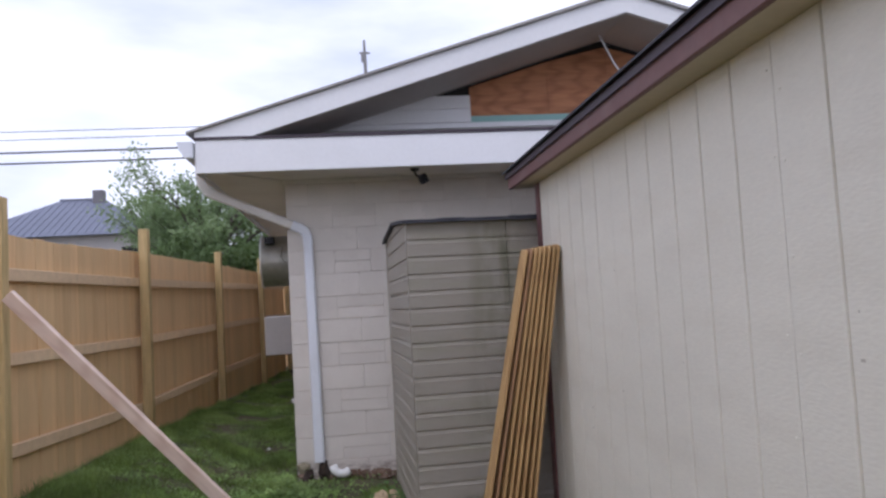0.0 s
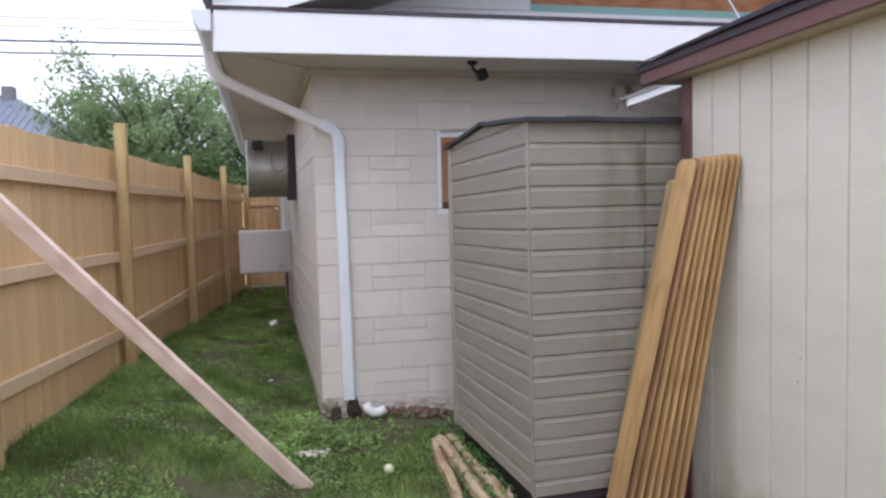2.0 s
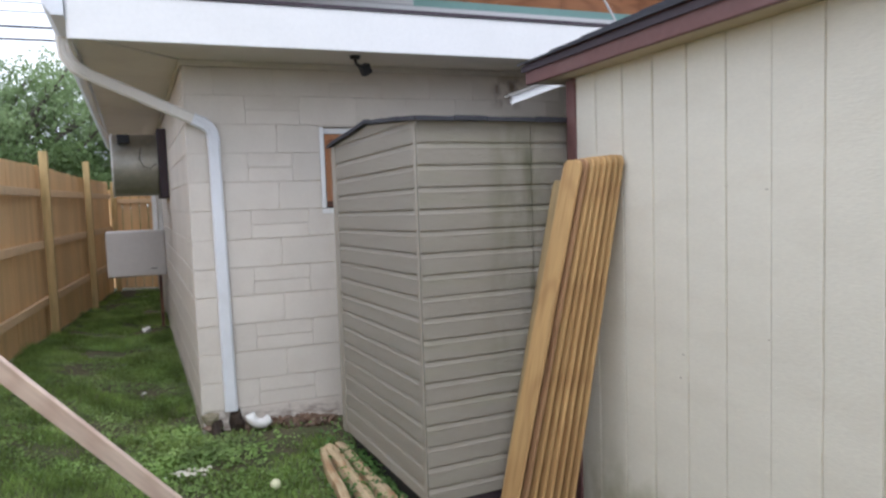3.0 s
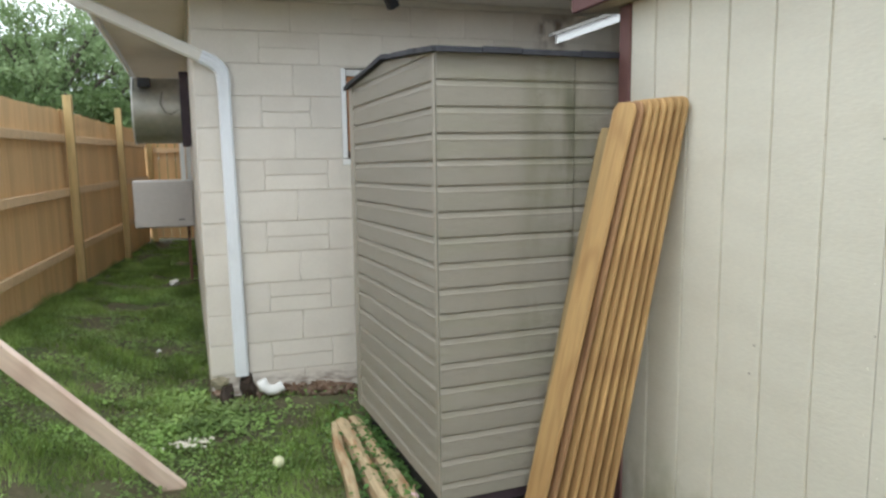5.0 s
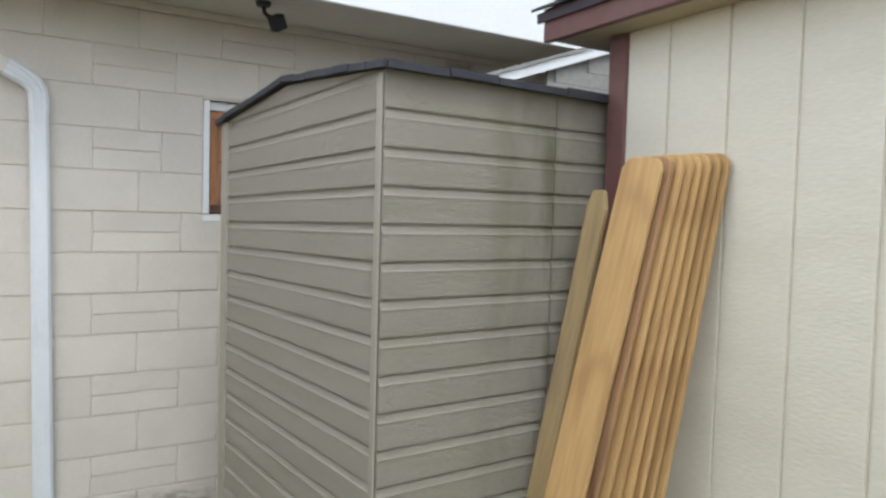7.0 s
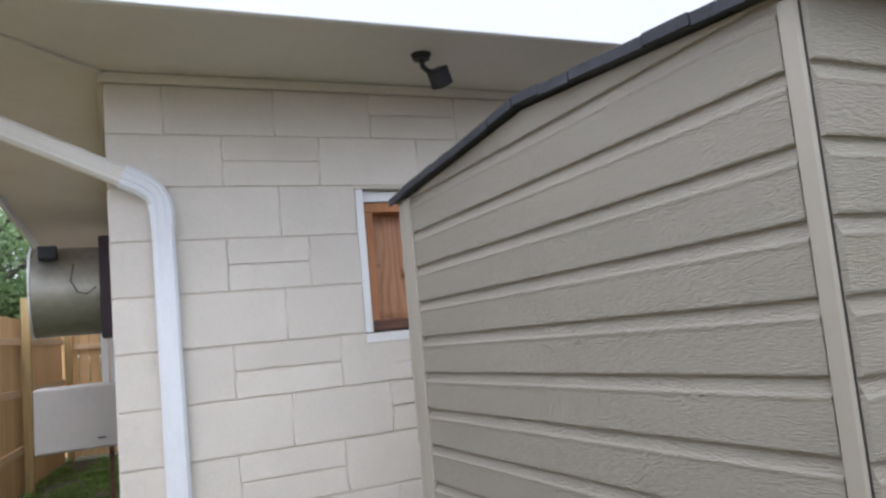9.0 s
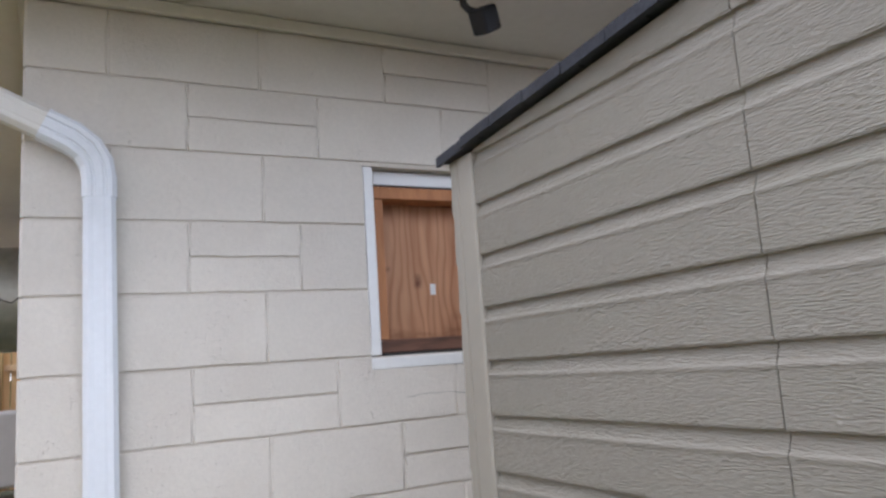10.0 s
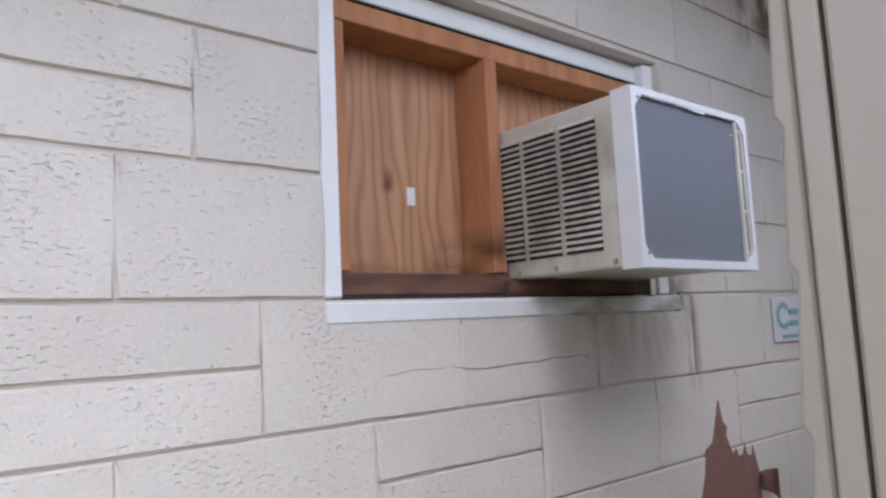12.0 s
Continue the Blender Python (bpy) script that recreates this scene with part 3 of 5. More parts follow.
coil = block("coil", (AX0 + 0.0065, AX1 - 0.036, AY0 + 0.007, AY0 + 0.043, AZ0 + 0.0125, AZ1 - 0.0085), M_COIL, ac, "dark grey finned condenser coil")
bm = bmesh.new()
for k in range(4):
    zz = AZ0 + 0.03 + k * 0.085
    slab(bm, AX1 - 0.037, AX1 - 0.008, AY0 + 0.004, AY0 + 0.010, zz, zz + 0.006)
slab(bm, AX1 - 0.038, AX1 - 0.030, AY0 + 0.002, AY0 + 0.009, AZ0 + 0.0125, AZ1 - 0.009)
slab(bm, AX1 - 0.018, AX1 - 0.014, AY0 + 0.002, AY0 + 0.009, AZ0 + 0.0125, AZ1 - 0.009)
part("guard", bm, M_AC, coil)
for cx, cz in ((AX0 + 0.016, AZ1 - 0.016), (AX0 + 0.016, AZ0 + 0.022), (AX0 + 0.05, AZ0 + 0.03), (AX1 - 0.05, AZ1 - 0.04)):
    bm = bmesh.new()
    bmesh.ops.create_cone(bm, cap_ends=True, segments=10, radius1=0.0035, radius2=0.0025, depth=0.003, matrix=Matrix.Translation((cx, AY0 - 0.001 + (0.007 if cz in (AZ0 + 0.03, AZ1 - 0.04) else 0), cz)) @ Matrix.Rotation(radians(90), 4, "X"))
    part("screw", bm, M_GALV, coil)
slot = bmesh.new()
slab(slot, -0.0025, 0.001, 0, 0.085, 0, 0.0065)
slot_me = finish("louver_slot", slot, M_DARK)
lip = bmesh.new()
prism(lip, [(-0.006, 0.0), (0.0, 0.0075), (0.0, 0.0085), (-0.0065, 0.001)], "y", 0, 0.085)
lip_me = finish("louver", lip, M_AC)
for col in range(3):
    yb = AY0 + 0.085 + 0.098 * col
    for k in range(20):
        zz = AZ0 + 0.035 + k * 0.0125
        o = new("louver_slot", slot_me)
        o.parent, o.location = housing, (AX0 - 0.0005, yb, zz)
        o = new("louver", lip_me)
        o.parent, o.location = housing, (AX0 - 0.001, yb, zz + 0.0055)
for dy in (0.06, 0.2, 0.3):
    block("screw", (AX0 - 0.005, AX0 - 0.001, AY0 + dy - 0.004, AY0 + dy + 0.004, AZ0 + 0.008, AZ0 + 0.016), M_GALV, housing)
block("support_bracket", (1.80, 1.822, -0.012, 0.04, 1.418, 1.458), M_GALV, ac, "dirty steel support bracket", bevel=0.002)
block("mounting_rail", (1.375, 1.885, 0.028, 0.0485, 1.424, 1.4565), M_STUD_DARK, ac, "grimy wooden mounting rail", bevel=0.002)

# ---------- gutter and downspout ----------
gutter = thing("gutter", "white metal eave gutter", "gutter")
gutter.matrix_basis = SIDE @ Matrix.Translation((-0.012, 0, 0))
bm = bmesh.new()
prism(bm, [(-0.638, 2.69), (-0.638, 2.56), (-0.70, 2.56), (-0.745, 2.62), (-0.76, 2.69), (-0.752, 2.69), (-0.738, 2.625), (-0.697, 2.567), (-0.645, 2.567), (-0.645, 2.69)], "y", -0.66, 9.7)
part("trough", bm, M_METAL_WHITE, gutter)
bm = bmesh.new()
prism(bm, [(-0.645, 2.688), (-0.645, 2.567), (-0.697, 2.567), (-0.738, 2.625), (-0.752, 2.688)], "y", -0.662, -0.657)
part("end_cap", bm, M_METAL_WHITE, gutter)


def spout(bm, pts, w, d, flute=0.004, widen=0.0):
    """A rectangular pipe with softened corners and shallow flutes through the points; it may widen from the last to the first."""
    out = [(-w / 2 + .012, -d / 2), (-.019, -d / 2), (-.016, -d / 2 + flute), (-.012, -d / 2 + flute), (-.009, -d / 2),
           (.009, -d / 2), (.012, -d / 2 + flute), (.016, -d / 2 + flute), (.019, -d / 2), (w / 2 - .012, -d / 2), (w / 2, -d / 2 + .012), (w / 2, d / 2 - .012),
           (w / 2 - .012, d / 2), (-w / 2 + .012, d / 2), (-w / 2, d / 2 - .012), (-w / 2, -d / 2 + .012)]
    rings = []
    for i, p in enumerate(pts):
        p = Vector(p)
        t = (Vector(pts[min(i + 1, len(pts) - 1)]) - Vector(pts[max(i - 1, 0)])).normalized()
        u = Vector((0, 1, 0))
        u = (u - t * u.dot(t)).normalized()
        s = u.cross(t).normalized()
        if s.x * t.z - s.z * t.x > 0:
            s = -s
        k_ = 1 + widen * (1 - i / (len(pts) - 1))
        rings.append([bm.verts.new(p + s * a * k_ + u * b) for a, b in out])
    for a, b in zip(rings, rings[1:]):
        for k in range(len(out)):
            bm.faces.new((a[k], a[(k + 1) % len(out)], b[(k + 1) % len(out)], b[k]))
    bm.faces.new(rings[0][::-1])
    bm.faces.new(rings[-1])


downspout = thing("downspout", "white metal downspout with elbow against the block wall", "downspout")
bm = bmesh.new()
spout(bm, [(0.199, -0.034, 0.0), (0.190, -0.034, 0.97), (0.181, -0.034, 1.93)], 0.078, 0.055, 0.0008, 0.15)
part("pipe", bm, M_METAL_WHITE, downspout)
bm = bmesh.new()
spout(bm, [(0.182, -0.034, 1.88), (0.181, -0.034, 1.93), (0.174, -0.036, 1.972), (0.152, -0.042, 2.008), (0.115, -0.05, 2.034), (0.05, -0.06, 2.062)], 0.084, 0.060)
part("elbow", bm, M_METAL_WHITE, downspout)
bm = bmesh.new()
spout(bm, [(0.09, -0.054, 2.045), (-0.25, -0.08, 2.195), (-0.60, -0.10, 2.35)], 0.076, 0.054, 0.001)
part("offset_pipe", bm, M_SOFFIT, downspout)
bm = bmesh.new()
spout(bm, [(-0.57, -0.10, 2.337), (-0.64, -0.10, 2.375), (-0.69, -0.10, 2.45), (-0.70, -0.10, 2.57)], 0.084, 0.060)
part("elbow", bm, M_SOFFIT, downspout)

# ---------- flood light under the soffit ----------
lamp = thing("floodlight", "small black floodlight hanging from the soffit", "floodlight")
bm = bmesh.new()
bmesh.ops.create_cone(bm, cap_ends=True, segments=16, radius1=0.032, radius2=0.04, depth=0.022, matrix=Matrix.Translation((1.13, -0.36, 2.459)))
part("base", bm, M_BLACK, lamp)
bm = bmesh.new()
tube(bm, [(1.13, -0.36, 2.45), (1.135, -0.36, 2.42), (1.15, -0.362, 2.405), (1.175, -0.365, 2.40)], 0.011, 8)
part("arm", bm, M_BLACK, lamp)
bm = bmesh.new()
slab(bm, -0.035, 0.035, -0.03, 0.03, -0.045, 0.03)
bevelled(bm, 0.008, 2)
head = part("head", bm, M_BLACK, lamp)
head.matrix_basis = pose(1.195, -0.37, 2.385, 15, -30, 10)

# ---------- resin shed ----------
shed = thing("resin_shed", "tan resin storage shed with moulded lap siding and black shingles", "shed")
SX0, SX1, SY0, SY1, STOP, SFRONT, SAPEX = 0.916, 2.52, -2.170, -0.822, 1.834, 1.826, 1.885
shed.matrix_basis = Matrix.Translation((SX0, SY0, 0)) @ Matrix.Rotation(radians(3.3), 4, "Z") @ Matrix.Translation((-SX0, -SY0, 0))
LAP, LAP0 = 0.1012, 1.728
S_RIDGE = -1.495


def lap_outline(z_lo, z_hi):
    """Outline (out, z) of the moulded laps, from the top down."""
    pts = [(0.0, z_hi)]
    k = int((LAP0 - z_hi) / LAP) - 1
    z = LAP0 - LAP * k
    while z > z_lo + 0.002:
        if z < z_hi - 0.002:
            pts += [(0.0, z + 0.003), (-0.0015, z), (-0.0085, z - 0.0005)]
            for f, o in ((0.006, -0.0085), (0.022, -0.0025), (0.0265, 0.0012), (0.029, 0.0014), (0.034, 0.0)):
                if z - f > z_lo:
                    pts.append((o, z - f))
        z -= LAP
    pts.append((0.0, z_lo))
    return pts


def lap_panel(name, axis, plane, a, b, z_lo, z_hi, material, cut=None):
    """A moulded panel facing -x or -y between a and b on the other axis."""
    bm = bmesh.new()
    out = lap_outline(z_lo, z_hi)
    back = [(-0.03, z_lo), (-0.03, z_hi)]
    pts = out + back
    pr = [(plane - o, z) for o, z in pts]
    lo = [bm.verts.new((p, a, z) if axis == "x" else (a, p, z)) for p, z in pr]
    hi = [bm.verts.new((p, b, z) if axis == "x" else (b, p, z)) for p, z in pr]
    n = len(pr)
    for i in range(n):
        bm.faces.new((lo[i], lo[(i + 1) % n], hi[(i + 1) % n], hi[i]))
    bm.faces.new(lo[::-1])
    bm.faces.new(hi)
    if cut:
        for co, no in cut:
            bmesh.ops.bisect_plane(bm, geom=list(bm.verts) + list(bm.edges) + list(bm.faces), plane_co=co, plane_no=no, clear_outer=True)
    return part(name, bm, material, shed)


g1 = (SAPEX - SFRONT) / (S_RIDGE - SY0)
g2 = (SAPEX - STOP) / (SY1 - S_RIDGE)
cuts = [((0, S_RIDGE, SAPEX), (0, -g1, 1)), ((0, S_RIDGE, SAPEX), (0, g2, 1))]
SEAM_Y = -1.474
lap_panel("side_panel", "x", SX0, SY0 + 0.046, SEAM_Y - 0.0012, 0.03, SAPEX, M_RESIN, cuts)
lap_panel("side_panel", "x", SX0 + 0.001, SEAM_Y + 0.0012, SY1 - 0.043, 0.03, SAPEX, M_RESIN, cuts)
SEAM_X = 1.521
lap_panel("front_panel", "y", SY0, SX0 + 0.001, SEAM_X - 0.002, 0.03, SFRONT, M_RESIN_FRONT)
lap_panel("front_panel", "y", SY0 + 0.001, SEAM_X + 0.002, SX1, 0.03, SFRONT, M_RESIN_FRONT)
block("corner_trim", (SX0 - 0.004, SX0 + 0.03, SY0 + 0.0123, SY0 + 0.044, 0.02, SFRONT - 0.006), M_RESIN_PLAIN, shed, bevel=0.004)
block("corner_gap", (SX0 - 0.0004, SX0 + 0.0008, SY0 + 0.0092, SY0 + 0.0122, 0.03, SFRONT - 0.008), M_DARK, shed, "dark slit between the panels")
block("corner_trim", (SX0 - 0.004, SX0 + 0.03, SY1 - 0.042, SY1 + 0.0110, 0.02, STOP), M_RESIN_PLAIN, shed, bevel=0.003)
block("corner_trim", (SX0 - 0.0025, SX0 + 0.03, SY1 + 0.0145, SY1 + 0.0325, 0.02, STOP), M_RESIN_PLAIN, shed, bevel=0.002)
block("corner_gap", (SX0 + 0.009, SX0 + 0.028, SY1 + 0.0112, SY1 + 0.0143, 0.03, STOP - 0.01), M_DARK, shed)
block("rear_panel", (SX0 + 0.032, SX1, SY1 - 0.05, SY1 - 0.01, 0.03, STOP), M_RESIN_PLAIN, shed)
block("end_panel", (SX1 - 0.03, SX1, SY0 + 0.03, SY1 - 0.051, 0.03, STOP), M_RESIN_PLAIN, shed)
# rear flange with a wavy torn edge
bm = bmesh.new()
n = 200
fv = []
for i in range(n + 1):
    z = 0.03 + (STOP - 0.03) * i / n
    w = 0.0448 + 0.006 * (((1.420 - z) / LAP) % 1.0) ** 0.8 + 0.0016 * noise.noise((z * 3.1, 4.2, 0)) + 0.001 * noise.noise((z * 40, 1.2, 0))
    fv.append([bm.verts.new((SX0 + p, SY1 + q, z)) for p, q in ((0.006, 0.034), (0.0035, 0.0352), (0.001, 0.0375), (0.001, w - 0.002), (0.002, w), (0.006, w), (0.008, w - 0.004), (0.008, 0.034))])
for a, b in zip(fv, fv[1:]):
    for k in range(8):
        bm.faces.new((a[k], a[(k + 1) % 8], b[(k + 1) % 8], b[k]))
part("flange", bm, M_RESIN_PLAIN, shed, "torn wavy rear flange")
# roof: two slopes of black shingle with thick edges
for ya, za, nm in ((SY0 - 0.03, SFRONT - 0.002, "front"), (SY1 + 0.055, STOP - 0.002, "rear")):
    nrow = 5
    for r in range(nrow):
        f0, f1 = r / nrow, (r + 1) / nrow
        y_a, y_b = ya + (S_RIDGE - ya) * f0, ya + (S_RIDGE - ya) * f1
        z_a, z_b = za + (SAPEX + 0.008 - za) * f0, za + (SAPEX + 0.008 - za) * f1
        bm = bmesh.new()
        prism(bm, [(y_a, z_a), (y_b, z_b), (y_b, z_b + 0.014), (y_a, z_a + 0.017)], "x", SX0 - 0.016, SX1 + 0.05)
        bevelled(bm, 0.003)
        for v in bm.verts:
            v.co.z += 0.003 * noise.noise((v.co.x * 4, v.co.y * 9, 0))
        part("shingle_course", bm, M_ROOF_BLACK, shed, "black asphalt shingles")
rc = random.Random(4)
xx = SX0 - 0.015
while xx < SX1 - 0.1:
    w = rc.uniform(0.16, 0.30)
    block("edge_shingle", (xx, xx + w - 0.004, SY0 - 0.038 - rc.uniform(0, 0.004), SY0 - 0.0305, SFRONT - 0.004 + rc.uniform(-0.003, 0.003), SFRONT + 0.018 + rc.uniform(-0.003, 0.004)), M_ROOF_BLACK, shed)
    xx += w
for k in range(7):
    f0, f1 = k / 7, (k + 1) / 7 - 0.004
    for ya, za in ((SY1 + 0.06, STOP - 0.006), (SY0 - 0.032, SFRONT - 0.003)):
        y_a, y_b = ya + (S_RIDGE - ya) * f0, ya + (S_RIDGE - ya) * f1
        z_a, z_b = za + (SAPEX + 0.006 - za) * f0, za + (SAPEX + 0.006 - za) * f1
        j = rc.uniform(-0.003, 0.003)
        bm = bmesh.new()
        prism(bm, [(y_a, z_a + j), (y_b, z_b + j), (y_b, z_b + 0.020 + j), (y_a, z_a + 0.020 + j)], "x", SX0 - 0.024 - rc.uniform(0, 0.004), SX0 - 0.0165)
        part("edge_shingle", bm, M_ROOF_BLACK, shed)
block("base_frame", (SX0 + 0.05, SX1 - 0.05, SY0 + 0.05, SY1 - 0.05, -0.2, 0.028), M_DARK, shed, "dark timber base under the shed")
block("base_skid", (SX0 + 0.012, SX1, SY0 + 0.012, SY0 + 0.05, -0.02, 0.026), M_DRIP, shed, bevel=0.003)
block("base_skid", (SX0 + 0.10, SX0 + 0.15, SY0 + 0.02, SY0 + 0.049, -0.19, -0.021), M_DRIP, shed)

# the resin shed has settled towards the house: its courses run down to the rear
for piece in shed.children:
    for v in piece.data.vertices:
        v.co.z -= 0.0183 * (v.co.y - SY0)

# ---------- cream plywood shed ----------
WX, WY1, WY0, WTOP, WBOT = 1.720, -2.232, -7.6, 2.030, -0.075
cshed = thing("plywood_shed", "cream grooved plywood shed with brown trim and shingled roof", "shed")
GRO = [-2.395 - C * k for k in range(26)]


def grooved(a, b):
    """One sheet of grooved siding facing -x, from y=a down to y=b."""
    bm = bmesh.new()
    pts = [(WX, a)]
    for g in GRO:
        if b + 0.008 < g < a - 0.008:
            pts += [(WX, g + 0.0055), (WX + 0.007, g + 0.0045), (WX + 0.007, g - 0.0045), (WX, g - 0.0055)]
    pts += [(WX, b), (WX + 0.016, b), (WX + 0.016, a)]
    prism(bm, pts, "z", WBOT, WTOP)
    return part("siding_sheet", bm, M_PLY, cshed, "cream painted grooved plywood")


ya = WY1
for yb in (GRO[5], GRO[11], GRO[17], GRO[23], WY0):
    grooved(ya, yb + 0.0014)
    ya = yb - 0.0014
block("frame_core", (WX + 0.0165, 4.6, WY0, WY1 - 0.002, -0.15, 2.0), M_DARK, cshed)
block("rear_wall", (WX + 0.03, 4.6, WY1 - 0.0015, WY1 + 0.012, WBOT, 2.03), M_PLY, cshed)
block("corner_trim", (WX - 0.012, WX + 0.0295, WY1 + 0.0, WY1 + 0.075, WBOT, WTOP - 0.005), M_BROWN, cshed, "brown corner trim", bevel=0.003)
block("skirt", (WX + 0.01, WX + 0.05, WY0, WY1 - 0.01, -0.2, WBOT - 0.002), M_DRIP, cshed, "dark damp sill board")
# eave: tan underside, brown fascia, dark drip edge, roof slope
EX, EY = 1.585, -1.975
block("eave_board", (EX + 0.026, WX + 0.8, WY0, EY - 0.026, 2.0305, 2.050), M_TAN_SOFFIT, cshed, "bare tan eave board")
bm = bmesh.new()
slab(bm, EX, EX + 0.025, WY0, EY, 2.028, 2.120)
bevelled(bm, 0.003)
part("fascia", bm, M_BROWN, cshed, "faded brown fascia board")
PITCH = 0.42
bm = bmesh.new()
prism(bm, [(EX + 0.026, 2.051), (EX + 0.026, 2.119), (3.2, 2.119 + PITCH * (3.2 - EX)), (3.2, 2.119 + PITCH * (3.2 - EX) - 0.09)], "y", EY - 0.025, EY)
part("rake_board", bm, M_BROWN, cshed, "faded brown rake board")
bm = bmesh.new()
prism(bm, [(EX, 2.1205), (3.28, 2.1205 + PITCH * (3.28 - EX)), (3.28, 2.135 + PITCH * (3.28 - EX)), (EX, 2.135)], "y", WY0, EY)
part("roof_deck", bm, M_BROWN, cshed)
for k in range(9):
    xa, xb = EX - 0.03 + 0.19 * k, EX - 0.03 + 0.19 * (k + 1) + 0.03
    za, zb = 2.123 + PITCH * (xa - EX + 0.03), 2.123 + PITCH * (xb - EX + 0.03)
    bm = bmesh.new()
    prism(bm, [(xa, za + 0.004), (xb, zb), (xb, zb + 0.006), (xa, za + 0.014)], "y", WY0 - 0.1, EY + 0.03)
    part("shingle_course", bm, M_ROOF_BLACK, cshed, "dark roof shingles")
bm = bmesh.new()
prism(bm, [(EX - 0.012, 2.092), (EX - 0.012, 2.123), (EX - 0.002, 2.123), (EX - 0.002, 2.092)], "y", WY0 - 0.1, EY + 0.02)
part("drip_edge", bm, M_DRIP, cshed, "dark metal drip edge")

bm = bmesh.new()
prism(bm, [(3.28, 2.79), (3.28, 2.81), (5.1, 2.06), (5.1, 2.04)], "y", WY0 - 0.1, EY + 0.03)
part("rear_slope", bm, M_ROOF_BLACK, cshed)
block("far_wall", (4.58, 4.6, WY0, WY1 - 0.003, -0.1, 2.2), M_PLY, cshed)
block("near_wall", (WX + 0.02, 4.58, WY0 - 0.02, WY0 - 0.001, -0.1, 2.4), M_PLY, cshed)

nail = bmesh.new()
bmesh.ops.create_cone(nail, cap_ends=True, segments=8, radius1=0.0035, radius2=0.003, depth=0.003, matrix=Matrix.Rotation(radians(90), 4, "Y"))
nail_me = finish("nail", nail, M_PLY)
rn = random.Random(31)
for g0 in (GRO[5], GRO[11]):
    for dy in (0.022, -0.024):
        z = 0.1 + rn.uniform(0, 0.1)
        while z < 2.0:
            o = new("nail", nail_me)
            o.parent, o.location = cshed, (WX - 0.001, g0 + dy + rn.uniform(-0.004, 0.004), z)
            z += rn.uniform(0.17, 0.26)
M_SCUFF = mat("scuff_mark", (0.42, 0.38, 0.31), 0.9, 0.2, 60, 20, 0.2)
for k in range(16):
    y_, z_ = rn.uniform(-5.2, -2.6), rn.uniform(0.2, 1.5)
    block("scuff", (WX - 0.0012, WX + 0.002, y_, y_ + rn.uniform(0.004, 0.016), z_, z_ + rn.uniform(0.002, 0.007)), M_SCUFF, cshed)

# ---------- fence pickets leaning on the shed wall ----------
PW, PT, PL = 0.140, 0.0118, 1.81
bm = bmesh.new()
e = 0.028
ear = [(0.0, -e * 1.15), (-e * 0.16, -e * 0.72), (-e * 0.42, -e * 0.36), (-e * 0.80, -e * 0.10), (-e * 1.25, 0.0)]
prism(bm, [(-PW / 2, 0), (PW / 2, 0)] + [(PW / 2 + a, PL + b) for a, b in ear] + [(-PW / 2 - a, PL + b) for a, b in ear[::-1]], "x", -PT / 2, PT / 2)
bevelled(bm, 0.0016)
picket_me = finish("picket", bm, M_PICKET)
brown_me = picket_me.copy()
brown_me.materials.clear()
brown_me.materials.append(M_PICKET_BROWN)


def lean(name, foot, head_, twist, me, label):
    """A picket from foot to head; its broad face looks to -x, turned by twist degrees."""
    a, b = Vector(foot), Vector(head_)
    zax = (b - a).normalized()
    xax = Vector((math.cos(radians(twist)), math.sin(radians(twist)), 0))
    xax = (xax - zax * xax.dot(zax)).normalized()
    yax = zax.cross(xax)
    m = Matrix((xax, yax, zax)).transposed().to_4x4()
    m.translation = a
    ob = new(name, me)
    ob.matrix_basis = m
    return tagged(ob, label, "fence picket", "leaning fence pickets")


rp = random.Random(11)
NP = 8
for k in range(NP):
    f = (0.0, 0.16, 0.31, 0.455, 0.59, 0.73, 0.865, 1.0)[k]
    foot = (1.195 + 0.255 * f + rp.uniform(-0.004, 0.004), -2.350 - 0.085 * f + rp.uniform(-0.004, 0.004), -0.15)
    top = (1.533 + 0.162 * f + rp.uniform(-0.003, 0.003), -2.468 - 0.085 * f + rp.uniform(-0.003, 0.003), 1.552 + rp.uniform(-0.010, 0.010) + 0.015 * f)
    lean("fence_picket", foot, top, rp.uniform(-1.5, 1.5), brown_me if k == 1 else picket_me,
         "knotty brown dog-eared fence picket leaning on shed" if k == 1 else "new dog-eared pine fence picket leaning on shed")
old = bmesh.new()
prism(old, [(-0.04, 0), (0.04, 0), (0.045, 1.68), (0.03, 1.72), (-0.02, 1.72), (-0.045, 1.66)], "x", -0.008, 0.008)
bevelled(old, 0.002)
lean("fence_picket", (1.262, -2.205, -0.15), (1.592, -2.265, 1.53), -6, finish("old_picket", old, M_PICKET_OLD), "narrow weathered grey picket leaning on shed")

